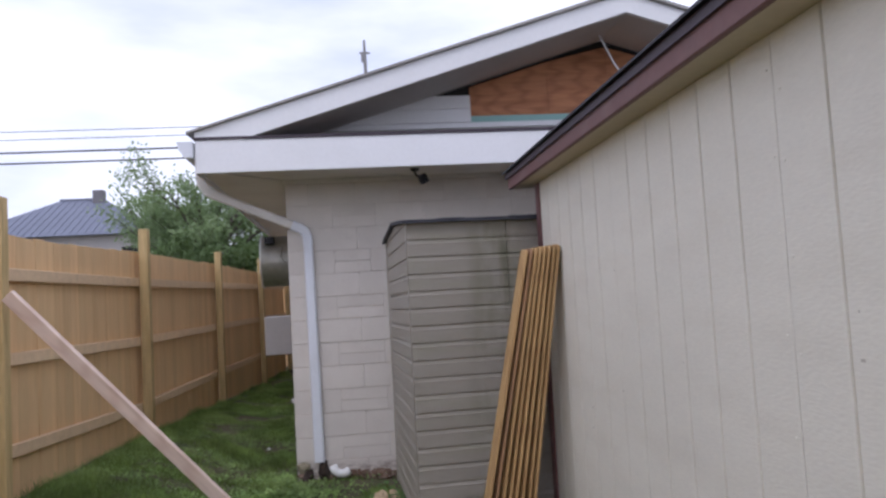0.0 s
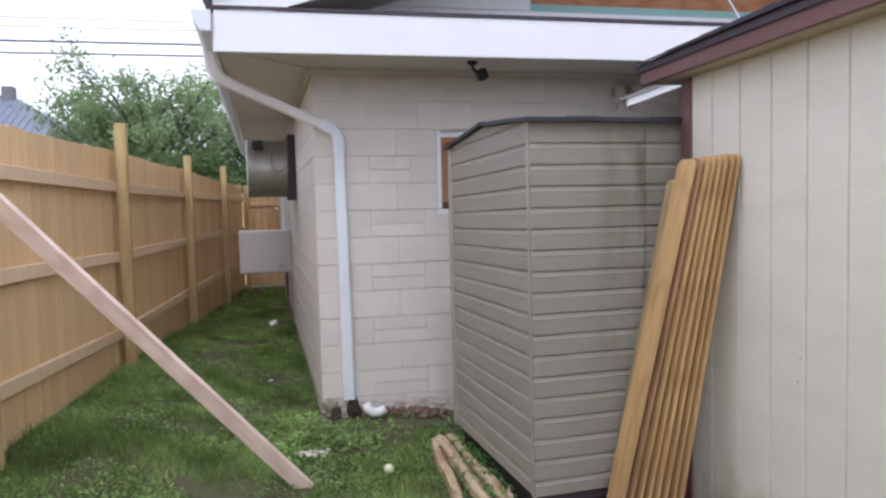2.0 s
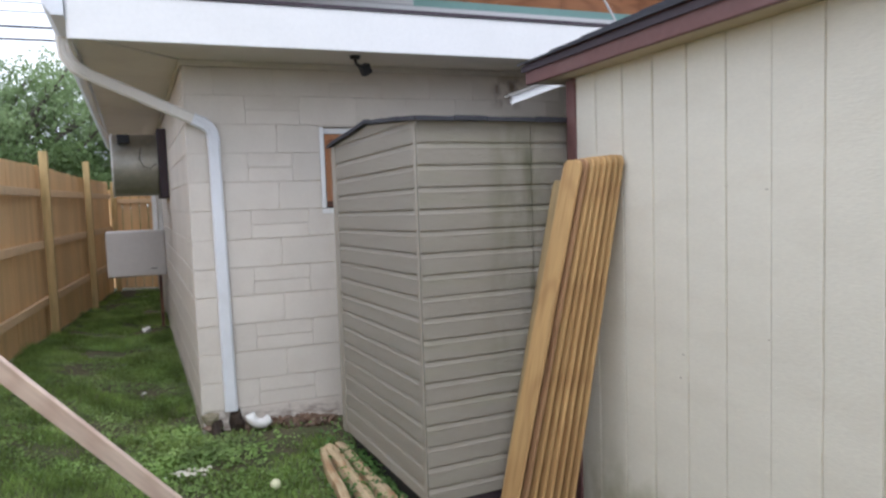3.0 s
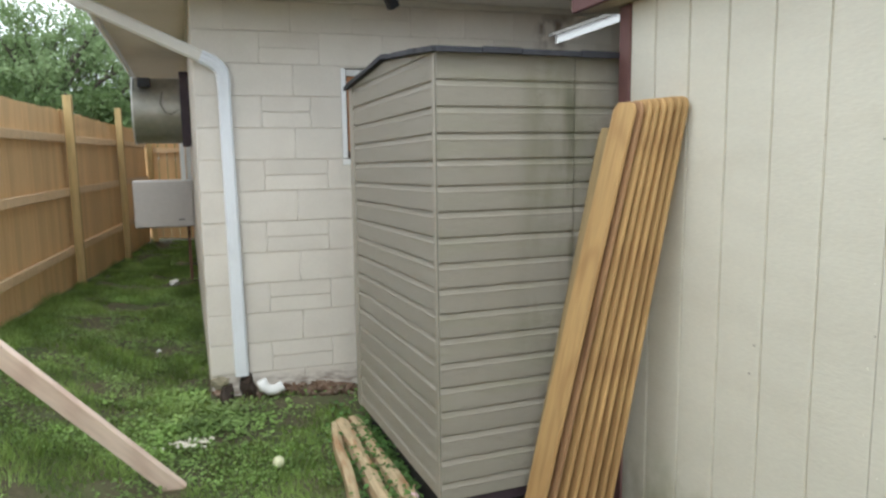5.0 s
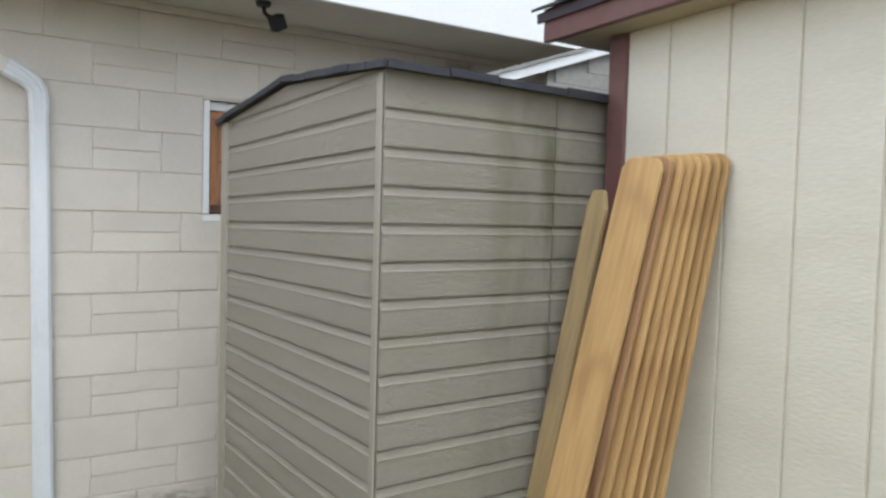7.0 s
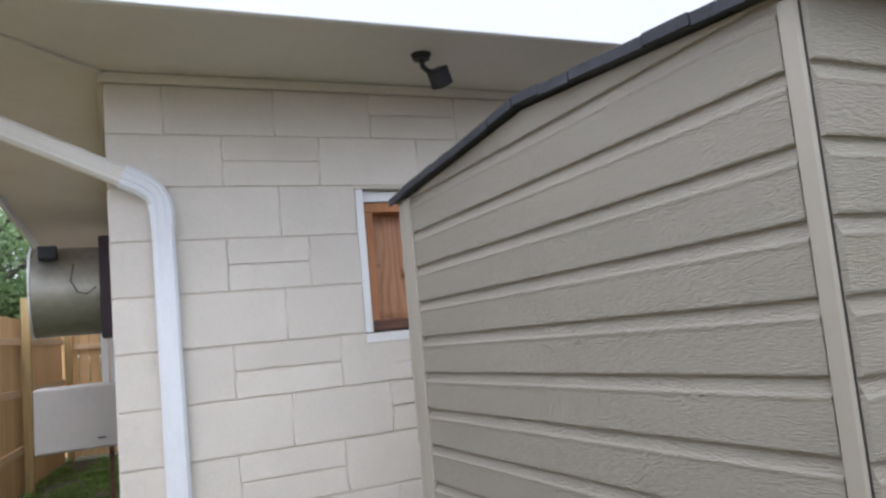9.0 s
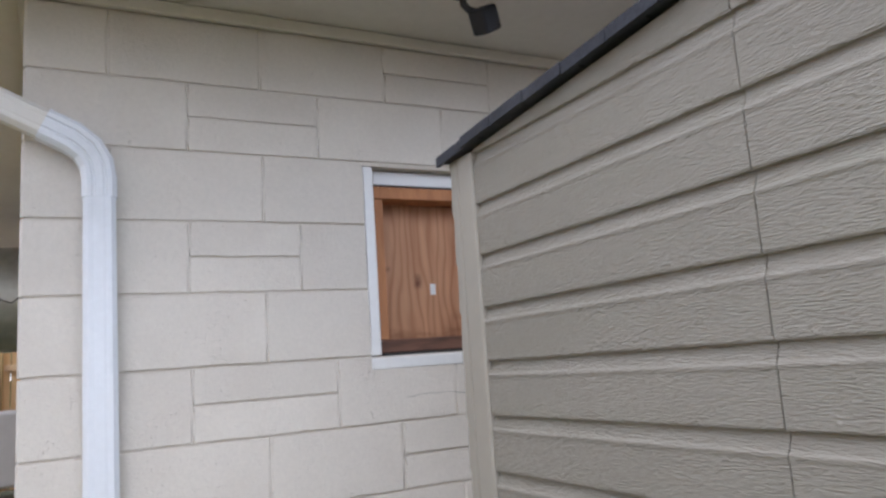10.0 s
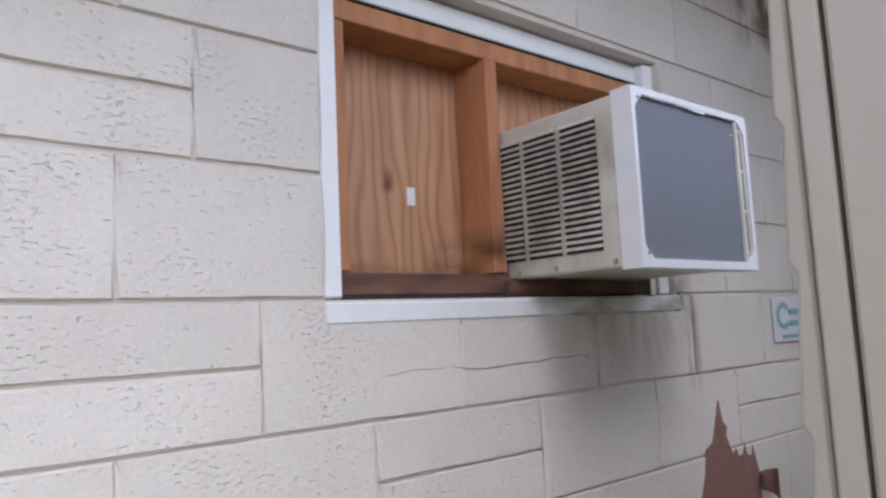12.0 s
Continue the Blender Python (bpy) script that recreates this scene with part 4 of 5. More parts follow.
# ---------- board fence ----------
fence = thing("fence", "new cedar board fence with treated posts and rails", "fence", kind="structure")
POST_Y = (-7.0, -4.2, -1.44, 1.31, 4.25, 7.04, 9.5)
POST_TOP = (2.2, 2.19, 2.19, 2.226, 2.16, 2.195, 1.95)
for y, zt in zip(POST_Y, POST_TOP):
    x = fence_x(y)
    bm = bmesh.new()
    slab(bm, x - 0.045, x + 0.045, y - 0.045, y + 0.045, ground_z(x, y) - 0.3, zt)
    bevelled(bm, 0.004)
    part("post", bm, M_POST, fence, "greenish treated post")
for zc, lift in ((1.675, 0.02), (1.07, 0.05), (0.40, 0.11)):      # the rails rise towards the bank
    for y0, y1 in zip(POST_Y, POST_Y[1:]):
        za, zb = (zc + (lift if y < 0 else 0.0) for y in (y0, y1))
        beam("rail", (fence_x(y0) - 0.066, y0 - 0.04, za), (fence_x(y1) - 0.066, y1 - 0.045, zb), 0.038, 0.088, M_RAIL, fence)
pk = bmesh.new()
slab(pk, -0.008, 0.008, -0.0702, 0.0702, 0, 1.0)
board_me = finish("board", pk, M_CEDAR)
rf = random.Random(5)
y = -7.1
while y < 9.5:
    x = fence_x(y) - 0.096
    zb = ground_z(x + 0.1, y) + 0.015
    zt = 1.965 + 0.03 * smooth((y + 1) / 3) + rf.uniform(-0.008, 0.008) - 0.05 * smooth((y - 4) / 4)
    o = new("board", board_me)
    o.parent = fence
    o.matrix_basis = Matrix.Translation((x + rf.uniform(-0.002, 0.002), y, zb)) @ Matrix.Rotation(-math.atan(0.035 + 0.006 * y) + rf.uniform(-0.01, 0.01), 4, "Z") @ Matrix.Diagonal((1, 1, zt - zb, 1))
    y += 0.1425
# back run
back_fence = thing("fence", "cedar board fence closing the side yard", "fence", kind="structure")
x = -1.75
while x < 0.1:
    o = new("board", board_me)
    o.parent = back_fence
    zb = ground_z(x, 9.55) + 0.05
    o.matrix_basis = Matrix.Translation((x, 9.62, zb)) @ Matrix.Rotation(radians(90), 4, "Z") @ Matrix.Diagonal((1, 1, 1.80 - zb + rf.uniform(-0.01, 0.01), 1))
    x += 0.151
for zc in (1.58, 0.98, 0.35):
    beam("rail", (-1.0, 9.575, zc), (0.1, 9.575, zc), 0.038, 0.088, M_RAIL, back_fence)

# diagonal stud bracing the post
brace = beam("brace_stud", (-1.605, -1.525, 1.545), (-0.145, -1.27, -0.17), 0.038, 0.089, M_LUMBER, None, up=(0, -0.22, 1), bevel=0.003)
tagged(brace, "pinkish framing stud bracing the fence post diagonally", "timber brace")

# ---------- things on the house's side wall ----------
drum = thing("exhaust_drum", "galvanised steel exhaust drum sticking out of the wall", "exhaust vent")
drum.matrix_basis = SIDE
DY, DZ, DR = 3.08, 1.915, 0.325


def ring(bm, x, r, n=72):
    return [bm.verts.new((x, DY + r * math.cos(2 * math.pi * k / n), DZ + r * math.sin(2 * math.pi * k / n))) for k in range(n)]


def skin(bm, rings):
    for a, b in zip(rings, rings[1:]):
        for k in range(len(a)):
            bm.faces.new((a[k], a[(k + 1) % len(a)], b[(k + 1) % len(a)], b[k]))


bm = bmesh.new()
skin(bm, [ring(bm, -0.09, DR), ring(bm, -0.52, DR), ring(bm, -0.52, DR - 0.012), ring(bm, -0.10, DR - 0.012)])
shell = part("shell", bm, M_GALV, drum)
bm = bmesh.new()
skin(bm, [ring(bm, -0.521, DR - 0.005), ring(bm, -0.521, DR + 0.012), ring(bm, -0.535, DR + 0.012), ring(bm, -0.535, DR - 0.005), ring(bm, -0.521, DR - 0.005)])
part("rim", bm, M_WHITE, shell, "white outer rim")
bm = bmesh.new()
bm.faces.new(ring(bm, -0.20, DR - 0.013))
part("damper", bm, M_DARK, drum)
block("wall_frame", (-0.088, -0.002, DY - 0.36, DY + 0.36, DZ - 0.36, DZ + 0.36), M_DRIP, drum, "dark wall frame", bevel=0.006)
block("motor_box", (-0.47, -0.35, DY - 0.33, DY - 0.20, DZ + 0.21, DZ + 0.30), M_BLACK, drum, "dark motor box", bevel=0.006)
bm = bmesh.new()
tube(bm, [(-0.25, DY - 0.29, DZ + 0.17), (-0.27, DY - 0.325, DZ + 0.05), (-0.23, DY - 0.33, DZ - 0.03), (-0.17, DY - 0.33, DZ - 0.05), (-0.11, DY - 0.325, DZ + 0.0)], 0.004, 6)
part("cable", bm, M_BLACK, drum)

cab = thing("wall_cabinet", "light grey metal box fixed on the side wall", "utility box")
cab.matrix_basis = SIDE
block("body", (-0.705, -0.002, 4.675, 5.15, 0.575, 1.16), M_GREYBOX, cab, bevel=0.008)
panel = block("front_panel", (-0.69, -0.02, 4.662, 4.674, 0.59, 1.145), M_GREYBOX, cab, bevel=0.003)
block("latch", (-0.19, -0.12, 4.65, 4.6615, 0.665, 0.677), M_BLACK, panel)
block("bracket", (-0.10, -0.06, 4.78, 4.83, -0.12, 0.574), M_STUD_DARK, cab)
wb = thing("white_boards", "upright white scrap boards standing on the grey box", "boards")
wb.matrix_basis = SIDE
block("board", (-0.135, -0.075, 4.69, 4.715, 1.161, 1.66), M_WHITE, wb, bevel=0.003)
block("board", (-0.065, -0.01, 4.73, 4.75, 1.161, 1.63), M_WHITE, wb, bevel=0.003)

# sign plate and peeled paint on the front wall
M_SIGNBLUE = mat("sign_teal", (0.22, 0.42, 0.45), 0.5, 0.05, 20, 2, 0)
sign = thing("sign_plate", "small white plastic sign with pale teal emblem on the wall", "sign")
block("plate", (2.405, 2.63, -0.006, -0.001, 1.275, 1.405), M_AC_WHITE, sign, bevel=0.002)
bm = bmesh.new()
pts_o = [(2.467 + 0.045 * math.cos(a), 1.352 + 0.040 * math.sin(a)) for a in [radians(40 + 280 * i / 20) for i in range(21)]]
pts_i = [(2.467 + 0.028 * math.cos(a), 1.352 + 0.024 * math.sin(a)) for a in [radians(320 - 280 * i / 20) for i in range(21)]]
for i in range(20):
    quad = [pts_o[i], pts_o[i + 1], pts_i[19 - i], pts_i[20 - i]]
    bm.faces.new([bm.verts.new((x, -0.0075, z)) for x, z in quad])
part("emblem", bm, M_SIGNBLUE, sign, "pale teal curved emblem")
for k in range(2):
    block("bar", (2.505, 2.61, -0.0085, -0.0062, 1.355 - 0.035 * k, 1.372 - 0.035 * k), M_SIGNBLUE, sign)
block("bar", (2.45, 2.59, -0.0085, -0.0062, 1.287, 1.296), M_SIGNBLUE, sign)

M_REDBROWN = mat("old_red_paint", (0.235, 0.125, 0.100), 0.8, 0.15, 40, 6, 0.2)
peel = thing("peeled_paint", "patch of peeled paint showing old red-brown coat", "peeled paint")
bm = bmesh.new()
outline = [(1.955, 0.70), (1.952, 0.90), (1.985, 0.975), (1.995, 1.03), (2.03, 1.045), (2.072, 1.145), (2.085, 1.09), (2.103, 1.075), (2.095, 1.055),
           (2.112, 1.022), (2.125, 1.002), (2.14, 1.015), (2.15, 0.992), (2.175, 0.995), (2.185, 1.022), (2.195, 0.99), (2.22, 0.985), (2.225, 1.01),
           (2.238, 0.975), (2.252, 0.93), (2.25, 0.85), (2.235, 0.76), (2.22, 0.70)]
prism(bm, outline, "y", -0.0028, -0.0008)
part("patch", bm, M_REDBROWN, peel)
bm = bmesh.new()
prev = None
for i in range(9):
    a = radians(-60 + 260 * i / 8)
    cx, cy = 2.262 + 0.03 * math.cos(a) * (1 - 0.03 * i), -0.022 + 0.022 * math.sin(a)
    row = [bm.verts.new((cx, cy, z)) for z in (0.86 + 0.006 * i, 0.90, 0.945 - 0.002 * i)]
    if prev:
        for k in range(2):
            bm.faces.new((prev[k], prev[k + 1], row[k + 1], row[k]))
    prev = row
flap = part("curled_flap", bm, M_REDBROWN, peel)
mod = flap.modifiers.new("thick", "SOLIDIFY")
mod.thickness = 0.002

# ---------- clutter on the ground ----------
def rock(name, at, size, material, seed, squash=0.7, label="", category="stone", group=""):
    bm = bmesh.new()
    bmesh.ops.create_icosphere(bm, subdivisions=2, radius=1)
    for v in bm.verts:
        n = v.co.copy()
        v.co *= 1 + 0.5 * noise.noise(n * 1.3 + Vector((seed * 3.1, 0, 0))) + 0.3 * noise.noise(n * 3.1 + Vector((0, seed * 1.7, 0)))
        v.co = Vector((v.co.x * size[0], v.co.y * size[1], v.co.z * size[2] * squash))
    ob = part(name, bm, material, None)
    ob.location = at
    ob.rotation_euler = (0, 0, seed * 1.3)
    return tagged(ob, label, category, group)


M_RUBBLE = mat("foundation_stone", (0.15, 0.095, 0.065), 0.95, 0.4, 30, 9, 0.8, second=(0.36, 0.31, 0.25), second_amount=0.6)
# soil colour, dark enough to serve as the shade inside the wall-foot hole
M_SOIL_HOLE = mat("damp_soil_and_hole_shade", (0.045, 0.032, 0.024), 0.95, 0.4, 40, 6, 0.6)
M_BALL = mat("pale_ball", (0.66, 0.66, 0.44), 0.6, 0.08, 40, 20, 0.1)
M_PVC = mat("white_plastic", (0.78, 0.78, 0.77), 0.4, 0.06, 40, 8, 0.05, second=(0.5, 0.47, 0.4), second_amount=0.3)
rs = random.Random(21)
STONES = [(0.42, -0.045, 0.06), (0.50, -0.06, 0.07), (0.57, -0.05, 0.055), (0.63, -0.10, 0.07), (0.70, -0.06, 0.085), (0.78, -0.11, 0.075), (0.85, -0.05, 0.07),
          (0.90, -0.16, 0.06), (0.05, -0.03, 0.06), (0.73, -0.18, 0.05)]
for i, (x, y, r) in enumerate(STONES):
    rock("foundation_stone", (x, y + 0.01, -0.145 + 0.014 * (i % 3)), (r * 0.95, r * 0.5, r * 0.55), M_RUBBLE, i + 1, 0.75,
         "rough brown foundation stone crumbling under the block wall", "stone", "foundation stones")
# flakes of broken footing in front of the stones
bm = bmesh.new()
for i in range(260):
    x = rs.uniform(0.28, 0.95)
    y = -0.03 - abs(rs.gauss(0, 0.05)) - (0.06 if x > 0.75 else 0)
    r = rs.uniform(0.006, 0.022)
    m_ = pose(x, y, ground_z(x, y) + 0.02 + rs.uniform(0, 0.05) * (1 - min(1, -y / 0.12)), rs.uniform(0, 90), rs.uniform(0, 90), rs.uniform(0, 180)) @ Matrix.Diagonal((1.5, 1.0, 0.45, 1))
    bmesh.ops.create_icosphere(bm, subdivisions=1, radius=r, matrix=m_)
for v in bm.verts:
    v.co += Vector((rs.uniform(-1, 1), rs.uniform(-1, 1), rs.uniform(-1, 1))) * 0.003
tagged(part("rubble", bm, M_RUBBLE, None), "brown flaky rubble of the crumbling footing", "rubble", kind="stuff")
# no real hole: dark lumps imitate the shade of the cavity under the corner
rock("dark_hole_lump", (0.10, -0.018, -0.135), (0.13, 0.05, 0.065), M_SOIL_HOLE, 35, 1.0, "dark lump standing in for the shaded hollow under the crumbled corner of the wall", "soil")
rock("dark_hole_lump", (0.235, -0.03, -0.09), (0.075, 0.045, 0.10), M_SOIL_HOLE, 33, 1.0, "dark lump standing in for the shaded cavity at the foot of the downspout", "soil")
rock("mossy_stone", (0.05, 0.005, -0.055), (0.06, 0.03, 0.06), mat("mossy_masonry", (0.27, 0.24, 0.17), 0.95, 0.35, 40, 10, 0.5, second=(0.10, 0.11, 0.04), second_amount=0.7), 7, 0.9,
     "weathered mossy corner stone under the wall", "stone")
bm = bmesh.new()
bmesh.ops.create_uvsphere(bm, u_segments=24, v_segments=14, radius=0.031)
ball = part("ball", bm, M_BALL, None, smooth=True)
ball.location = (0.334, -1.214, ground_z(0.334, -1.214) + 0.036)
tagged(ball, "pale yellow-white small ball lying in the grass", "ball")
# broken white pipe elbow
bm = bmesh.new()
tube(bm, [(0.315, -0.135, -0.015), (0.33, -0.14, -0.06), (0.365, -0.145, -0.085), (0.41, -0.15, -0.085), (0.455, -0.145, -0.06)], [0.036, 0.037, 0.036, 0.036, 0.034], 14)
elbow = part("pipe_elbow", bm, M_PVC, None, smooth=True)
tagged(elbow, "broken white downspout elbow lying by the wall", "pipe piece")
# crumbs of plaster
bm = bmesh.new()
for i in range(60):
    x, y = -0.10 + rs.gauss(0, 0.055), -0.78 + rs.gauss(0, 0.035)
    r = rs.uniform(0.004, 0.013)
    bmesh.ops.create_icosphere(bm, subdivisions=1, radius=r, matrix=pose(x, y, ground_z(x, y) + 0.022 + r * 0.4, rs.uniform(0, 90), rs.uniform(0, 90), 0) @ Matrix.Diagonal((1.4, 1, 0.6, 1)))
tagged(part("plaster_crumbs", bm, mat("old_plaster", (0.74, 0.69, 0.60), 0.9, 0.2, 60, 30, 0.2), None), "small heap of white plaster crumbs in the grass", "debris", kind="stuff")
rock("white_stone", (-0.47, 4.6, ground_z(-0.47, 4.6) + 0.03), (0.07, 0.05, 0.05), M_PVC, 3, 0.8, "pale stone lying in the side yard grass", "stone")
rock("white_stone", (-0.42, 1.3, ground_z(-0.42, 1.3) + 0.014), (0.018, 0.016, 0.016), M_PVC, 5, 0.8, "pale pebble lying in the side yard grass", "stone")

# old timbers rotting by the shed
M_TIMBER = mat("old_split_timber", (0.44, 0.34, 0.21), 0.85, 0.3, 10, 3.5, 0.5, 30, stretch=(7, 0.9, 7), second=(0.30, 0.13, 0.045), second_amount=0.75)


def log(a, b, w, h, seed, label):
    a, b = Vector(a), Vector(b)
    d = (b - a)
    side = Vector((d.y, -d.x, 0)).normalized()
    bm = bmesh.new()
    rows = []
    for i in range(19):
        f = i / 18
        c = a + d * f + side * 0.02 * noise.noise((f * 3, seed, 0))
        row = []
        for k in range(8):
            an = 2 * math.pi * k / 8
            j = 1 + 0.22 * noise.noise((f * 6, k * 1.1, seed * 2.0)) + (0.35 * noise.noise((k * 2.3, seed, 5)) if i in (0, 18) else 0)
            row.append(bm.verts.new(c + side * (w * 0.62 * math.copysign(abs(math.cos(an)) ** 0.6, math.cos(an)) * j) + Vector((0, 0, h * 0.55 * math.copysign(abs(math.sin(an)) ** 0.6, math.sin(an)) * j))))
        rows.append(row)
    skin(bm, rows)
    bm.faces.new(rows[0][::-1])
    bm.faces.new(rows[-1])
    return tagged(part("old_timber", bm, M_TIMBER, None), label, "timber", "rotting timbers")


log((0.68, -0.91, -0.095), (0.565, -2.45, -0.125), 0.045, 0.07, 1, "splintered orange-brown timber rotting in the weeds")
log((0.715, -0.90, -0.10), (0.78, -2.55, -0.105), 0.06, 0.085, 2, "weathered pale timber lying beside the resin shed")
log((0.80, -0.84, -0.11), (0.875, -2.65, -0.105), 0.06, 0.085, 3, "weathered pale timber lying beside the resin shed")
bulb = thing("trinket", "small pink and white bulb-shaped trinket on the ground", "ornament", at=(0.875, -1.87, -0.085))
bm = bmesh.new()
bmesh.ops.create_uvsphere(bm, u_segments=16, v_segments=10, radius=0.026)
part("body", bm, mat("pink_white", (0.62, 0.40, 0.42), 0.5, 0.3, 30, 25, 0.1, second=(0.7, 0.66, 0.66), second_amount=0.8), bulb, smooth=True)
bm = bmesh.new()
tube(bm, [(0, 0, 0.02), (0.002, 0, 0.045), (0.006, 0, 0.06)], [0.01, 0.004, 0.002], 6)
part("stem", bm, M_TIMBER, bulb)

# ---------- far background: utility lines, pole, neighbour's house ----------
M_WIRE = mat("black_wire", (0.03, 0.03, 0.035), 0.6, 0.1, 10, 1, 0)
pole = thing("utility_pole", "distant grey utility pole carrying dark overhead wires", "utility pole")
M_POLE = mat("grey_pole", (0.28, 0.27, 0.27), 0.8, 0.15, 10, 1, 0.1)
bm = bmesh.new()
tube(bm, [(1.23, 30, -0.2), (1.23, 30, 13.4), (1.22, 30, 14.7)], [0.14, 0.10, 0.06], 10)
part("shaft", bm, M_POLE, pole)
block("crossarm", (0.95, 1.50, 29.95, 30.05, 13.98, 14.06), M_POLE, pole)
block("transformer", (1.03, 1.17, 29.9, 30.1, 13.55, 13.95), M_POLE, pole, bevel=0.03)
for z, r in ((10.30, 0.021), (9.90, 0.021), (9.26, 0.048), (8.73, 0.045)):
    bm = bmesh.new()
    tube(bm, [(1.23 - 4 * i, 29.86 - 0.01 * i, z + 0.0006 * (i - 8) ** 2) for i in range(21)], r, 6)
    part("wire", bm, M_WIRE, pole, "sagging black overhead wire")
    block("insulator", (1.15, 1.31, 29.80, 29.92, z - 0.03, z + 0.10), M_POLE, pole, bevel=0.02)

M_SLATE = mat("blue_grey_metal_roof", (0.17, 0.185, 0.24), 0.55, 0.1, 3, 0.4, 0.1)
M_NWALL = mat("neighbour_wall", (0.45, 0.42, 0.40), 0.8, 0.08, 3, 0.4, 0.1)
nh = thing("neighbour_house", "neighbouring house with blue-grey standing-seam hip roof", "house", at=(0.35, 0, 0.18))
NX0, NX1, NY0, NY1, NE, NR = -23.2, -12.0, 36.0, 46.0, 5.55, 8.32
bm = bmesh.new()
c = [bm.verts.new(p) for p in ((NX0, NY0, NE), (NX1, NY0, NE), (NX1, NY1, NE), (NX0, NY1, NE), (-18.8, 41, NR), (-16.2, 41, NR))]
for q in ((0, 1, 5, 4), (1, 2, 5), (2, 3, 4, 5), (3, 0, 4), (0, 3, 2, 1)):
    bm.faces.new([c[i] for i in q])
hip = part("roof", bm, M_SLATE, nh)
for i in range(26):
    x = NX0 + 0.4 + i * 0.42
    f = min(1, (x - NX0) / 4.4 if x < -18.8 else (NX1 - x) / 4.2 if x > -16.2 else 1)
    if f > 0.08:
        beam("seam", (x, NY0 - 0.02, NE + 0.03), (x, NY0 + 5 * f, NE + (NR - NE) * f + 0.015), 0.04, 0.03, M_SLATE, hip, bevel=0.005)
block("wall", (NX0 + 0.5, NX1 - 0.5, NY0 + 0.5, NY1 - 0.5, -0.2, NE - 0.005), M_NWALL, nh)
block("chimney", (-16.7, -16.05, 40.4, 41.0, 7.6, 8.85), mat("chimney_brick", (0.20, 0.19, 0.20), 0.9, 0.15, 6, 1, 0.2), hip, "grey chimney", bevel=0.03)
block("ridge_cap", (-18.9, -16.1, 40.9, 41.1, NR - 0.02, NR + 0.08), M_SLATE, hip)
for i in range(4):
    block("window", (-21.5 + 2.6 * i, -20.5 + 2.6 * i, NY0 + 0.44, NY0 + 0.5, 3.4, 4.8), M_DARK, nh)

# ---------- trees behind the fence ----------
def leaf_material(name, base, tip):
    m = mat(name, base, 0.55, 0.25, 3.0, 0.8, 0, second=tip, second_amount=0.8)
    b = m.node_tree.nodes["Principled BSDF"]
    n, l = m.node_tree.nodes, m.node_tree.links
    tr = n.new("ShaderNodeBsdfTranslucent")
    l.new(b.inputs["Base Color"].links[0].from_socket, tr.inputs["Color"])
    mx = n.new("ShaderNodeMixShader")
    mx.inputs["Fac"].default_value = 0.4
    l.new(b.outputs["BSDF"], mx.inputs[1])
    l.new(tr.outputs["BSDF"], mx.inputs[2])
    l.new(mx.outputs["Shader"], n["Material Output"].inputs["Surface"])
    return m


M_LEAF = leaf_material("tree_leaf", (0.24, 0.33, 0.15), (0.36, 0.47, 0.25))
M_LEAF_DARK = leaf_material("shrub_leaf", (0.14, 0.21, 0.08), (0.23, 0.32, 0.13))
M_BARK = mat("grey_bark", (0.12, 0.10, 0.085), 0.9, 0.25, 20, 3, 0.4)


def leaves(name, centres, per, spread, size, material, parent, seed):
    """Many small leaves round the centres, one mesh."""
    g = np.random.default_rng(seed)
    c = np.repeat(np.array(centres), per, axis=0)
    n = len(c)
    p = c + g.normal(0, 1, (n, 3)) * np.array(spread)
    u = g.normal(0, 1, (n, 3))
    u /= np.linalg.norm(u, axis=1)[:, None]
    w = g.normal(0, 1, (n, 3))
    w -= u * (u * w).sum(1)[:, None]
    w /= np.linalg.norm(w, axis=1)[:, None]
    s = size * g.uniform(0.6, 1.3, n)[:, None]
    quad = np.stack([p - u * s, p + w * s * 0.5, p + u * s, p - w * s * 0.5], 1).reshape(-1, 3)
    me = bpy.data.meshes.new(name)
    me.from_pydata(quad.tolist(), [], np.arange(4 * n).reshape(-1, 4).tolist())
    me.materials.append(material)
    ob = new(name, me)
    ob.parent = parent
    return tagged(ob, kind="stuff")


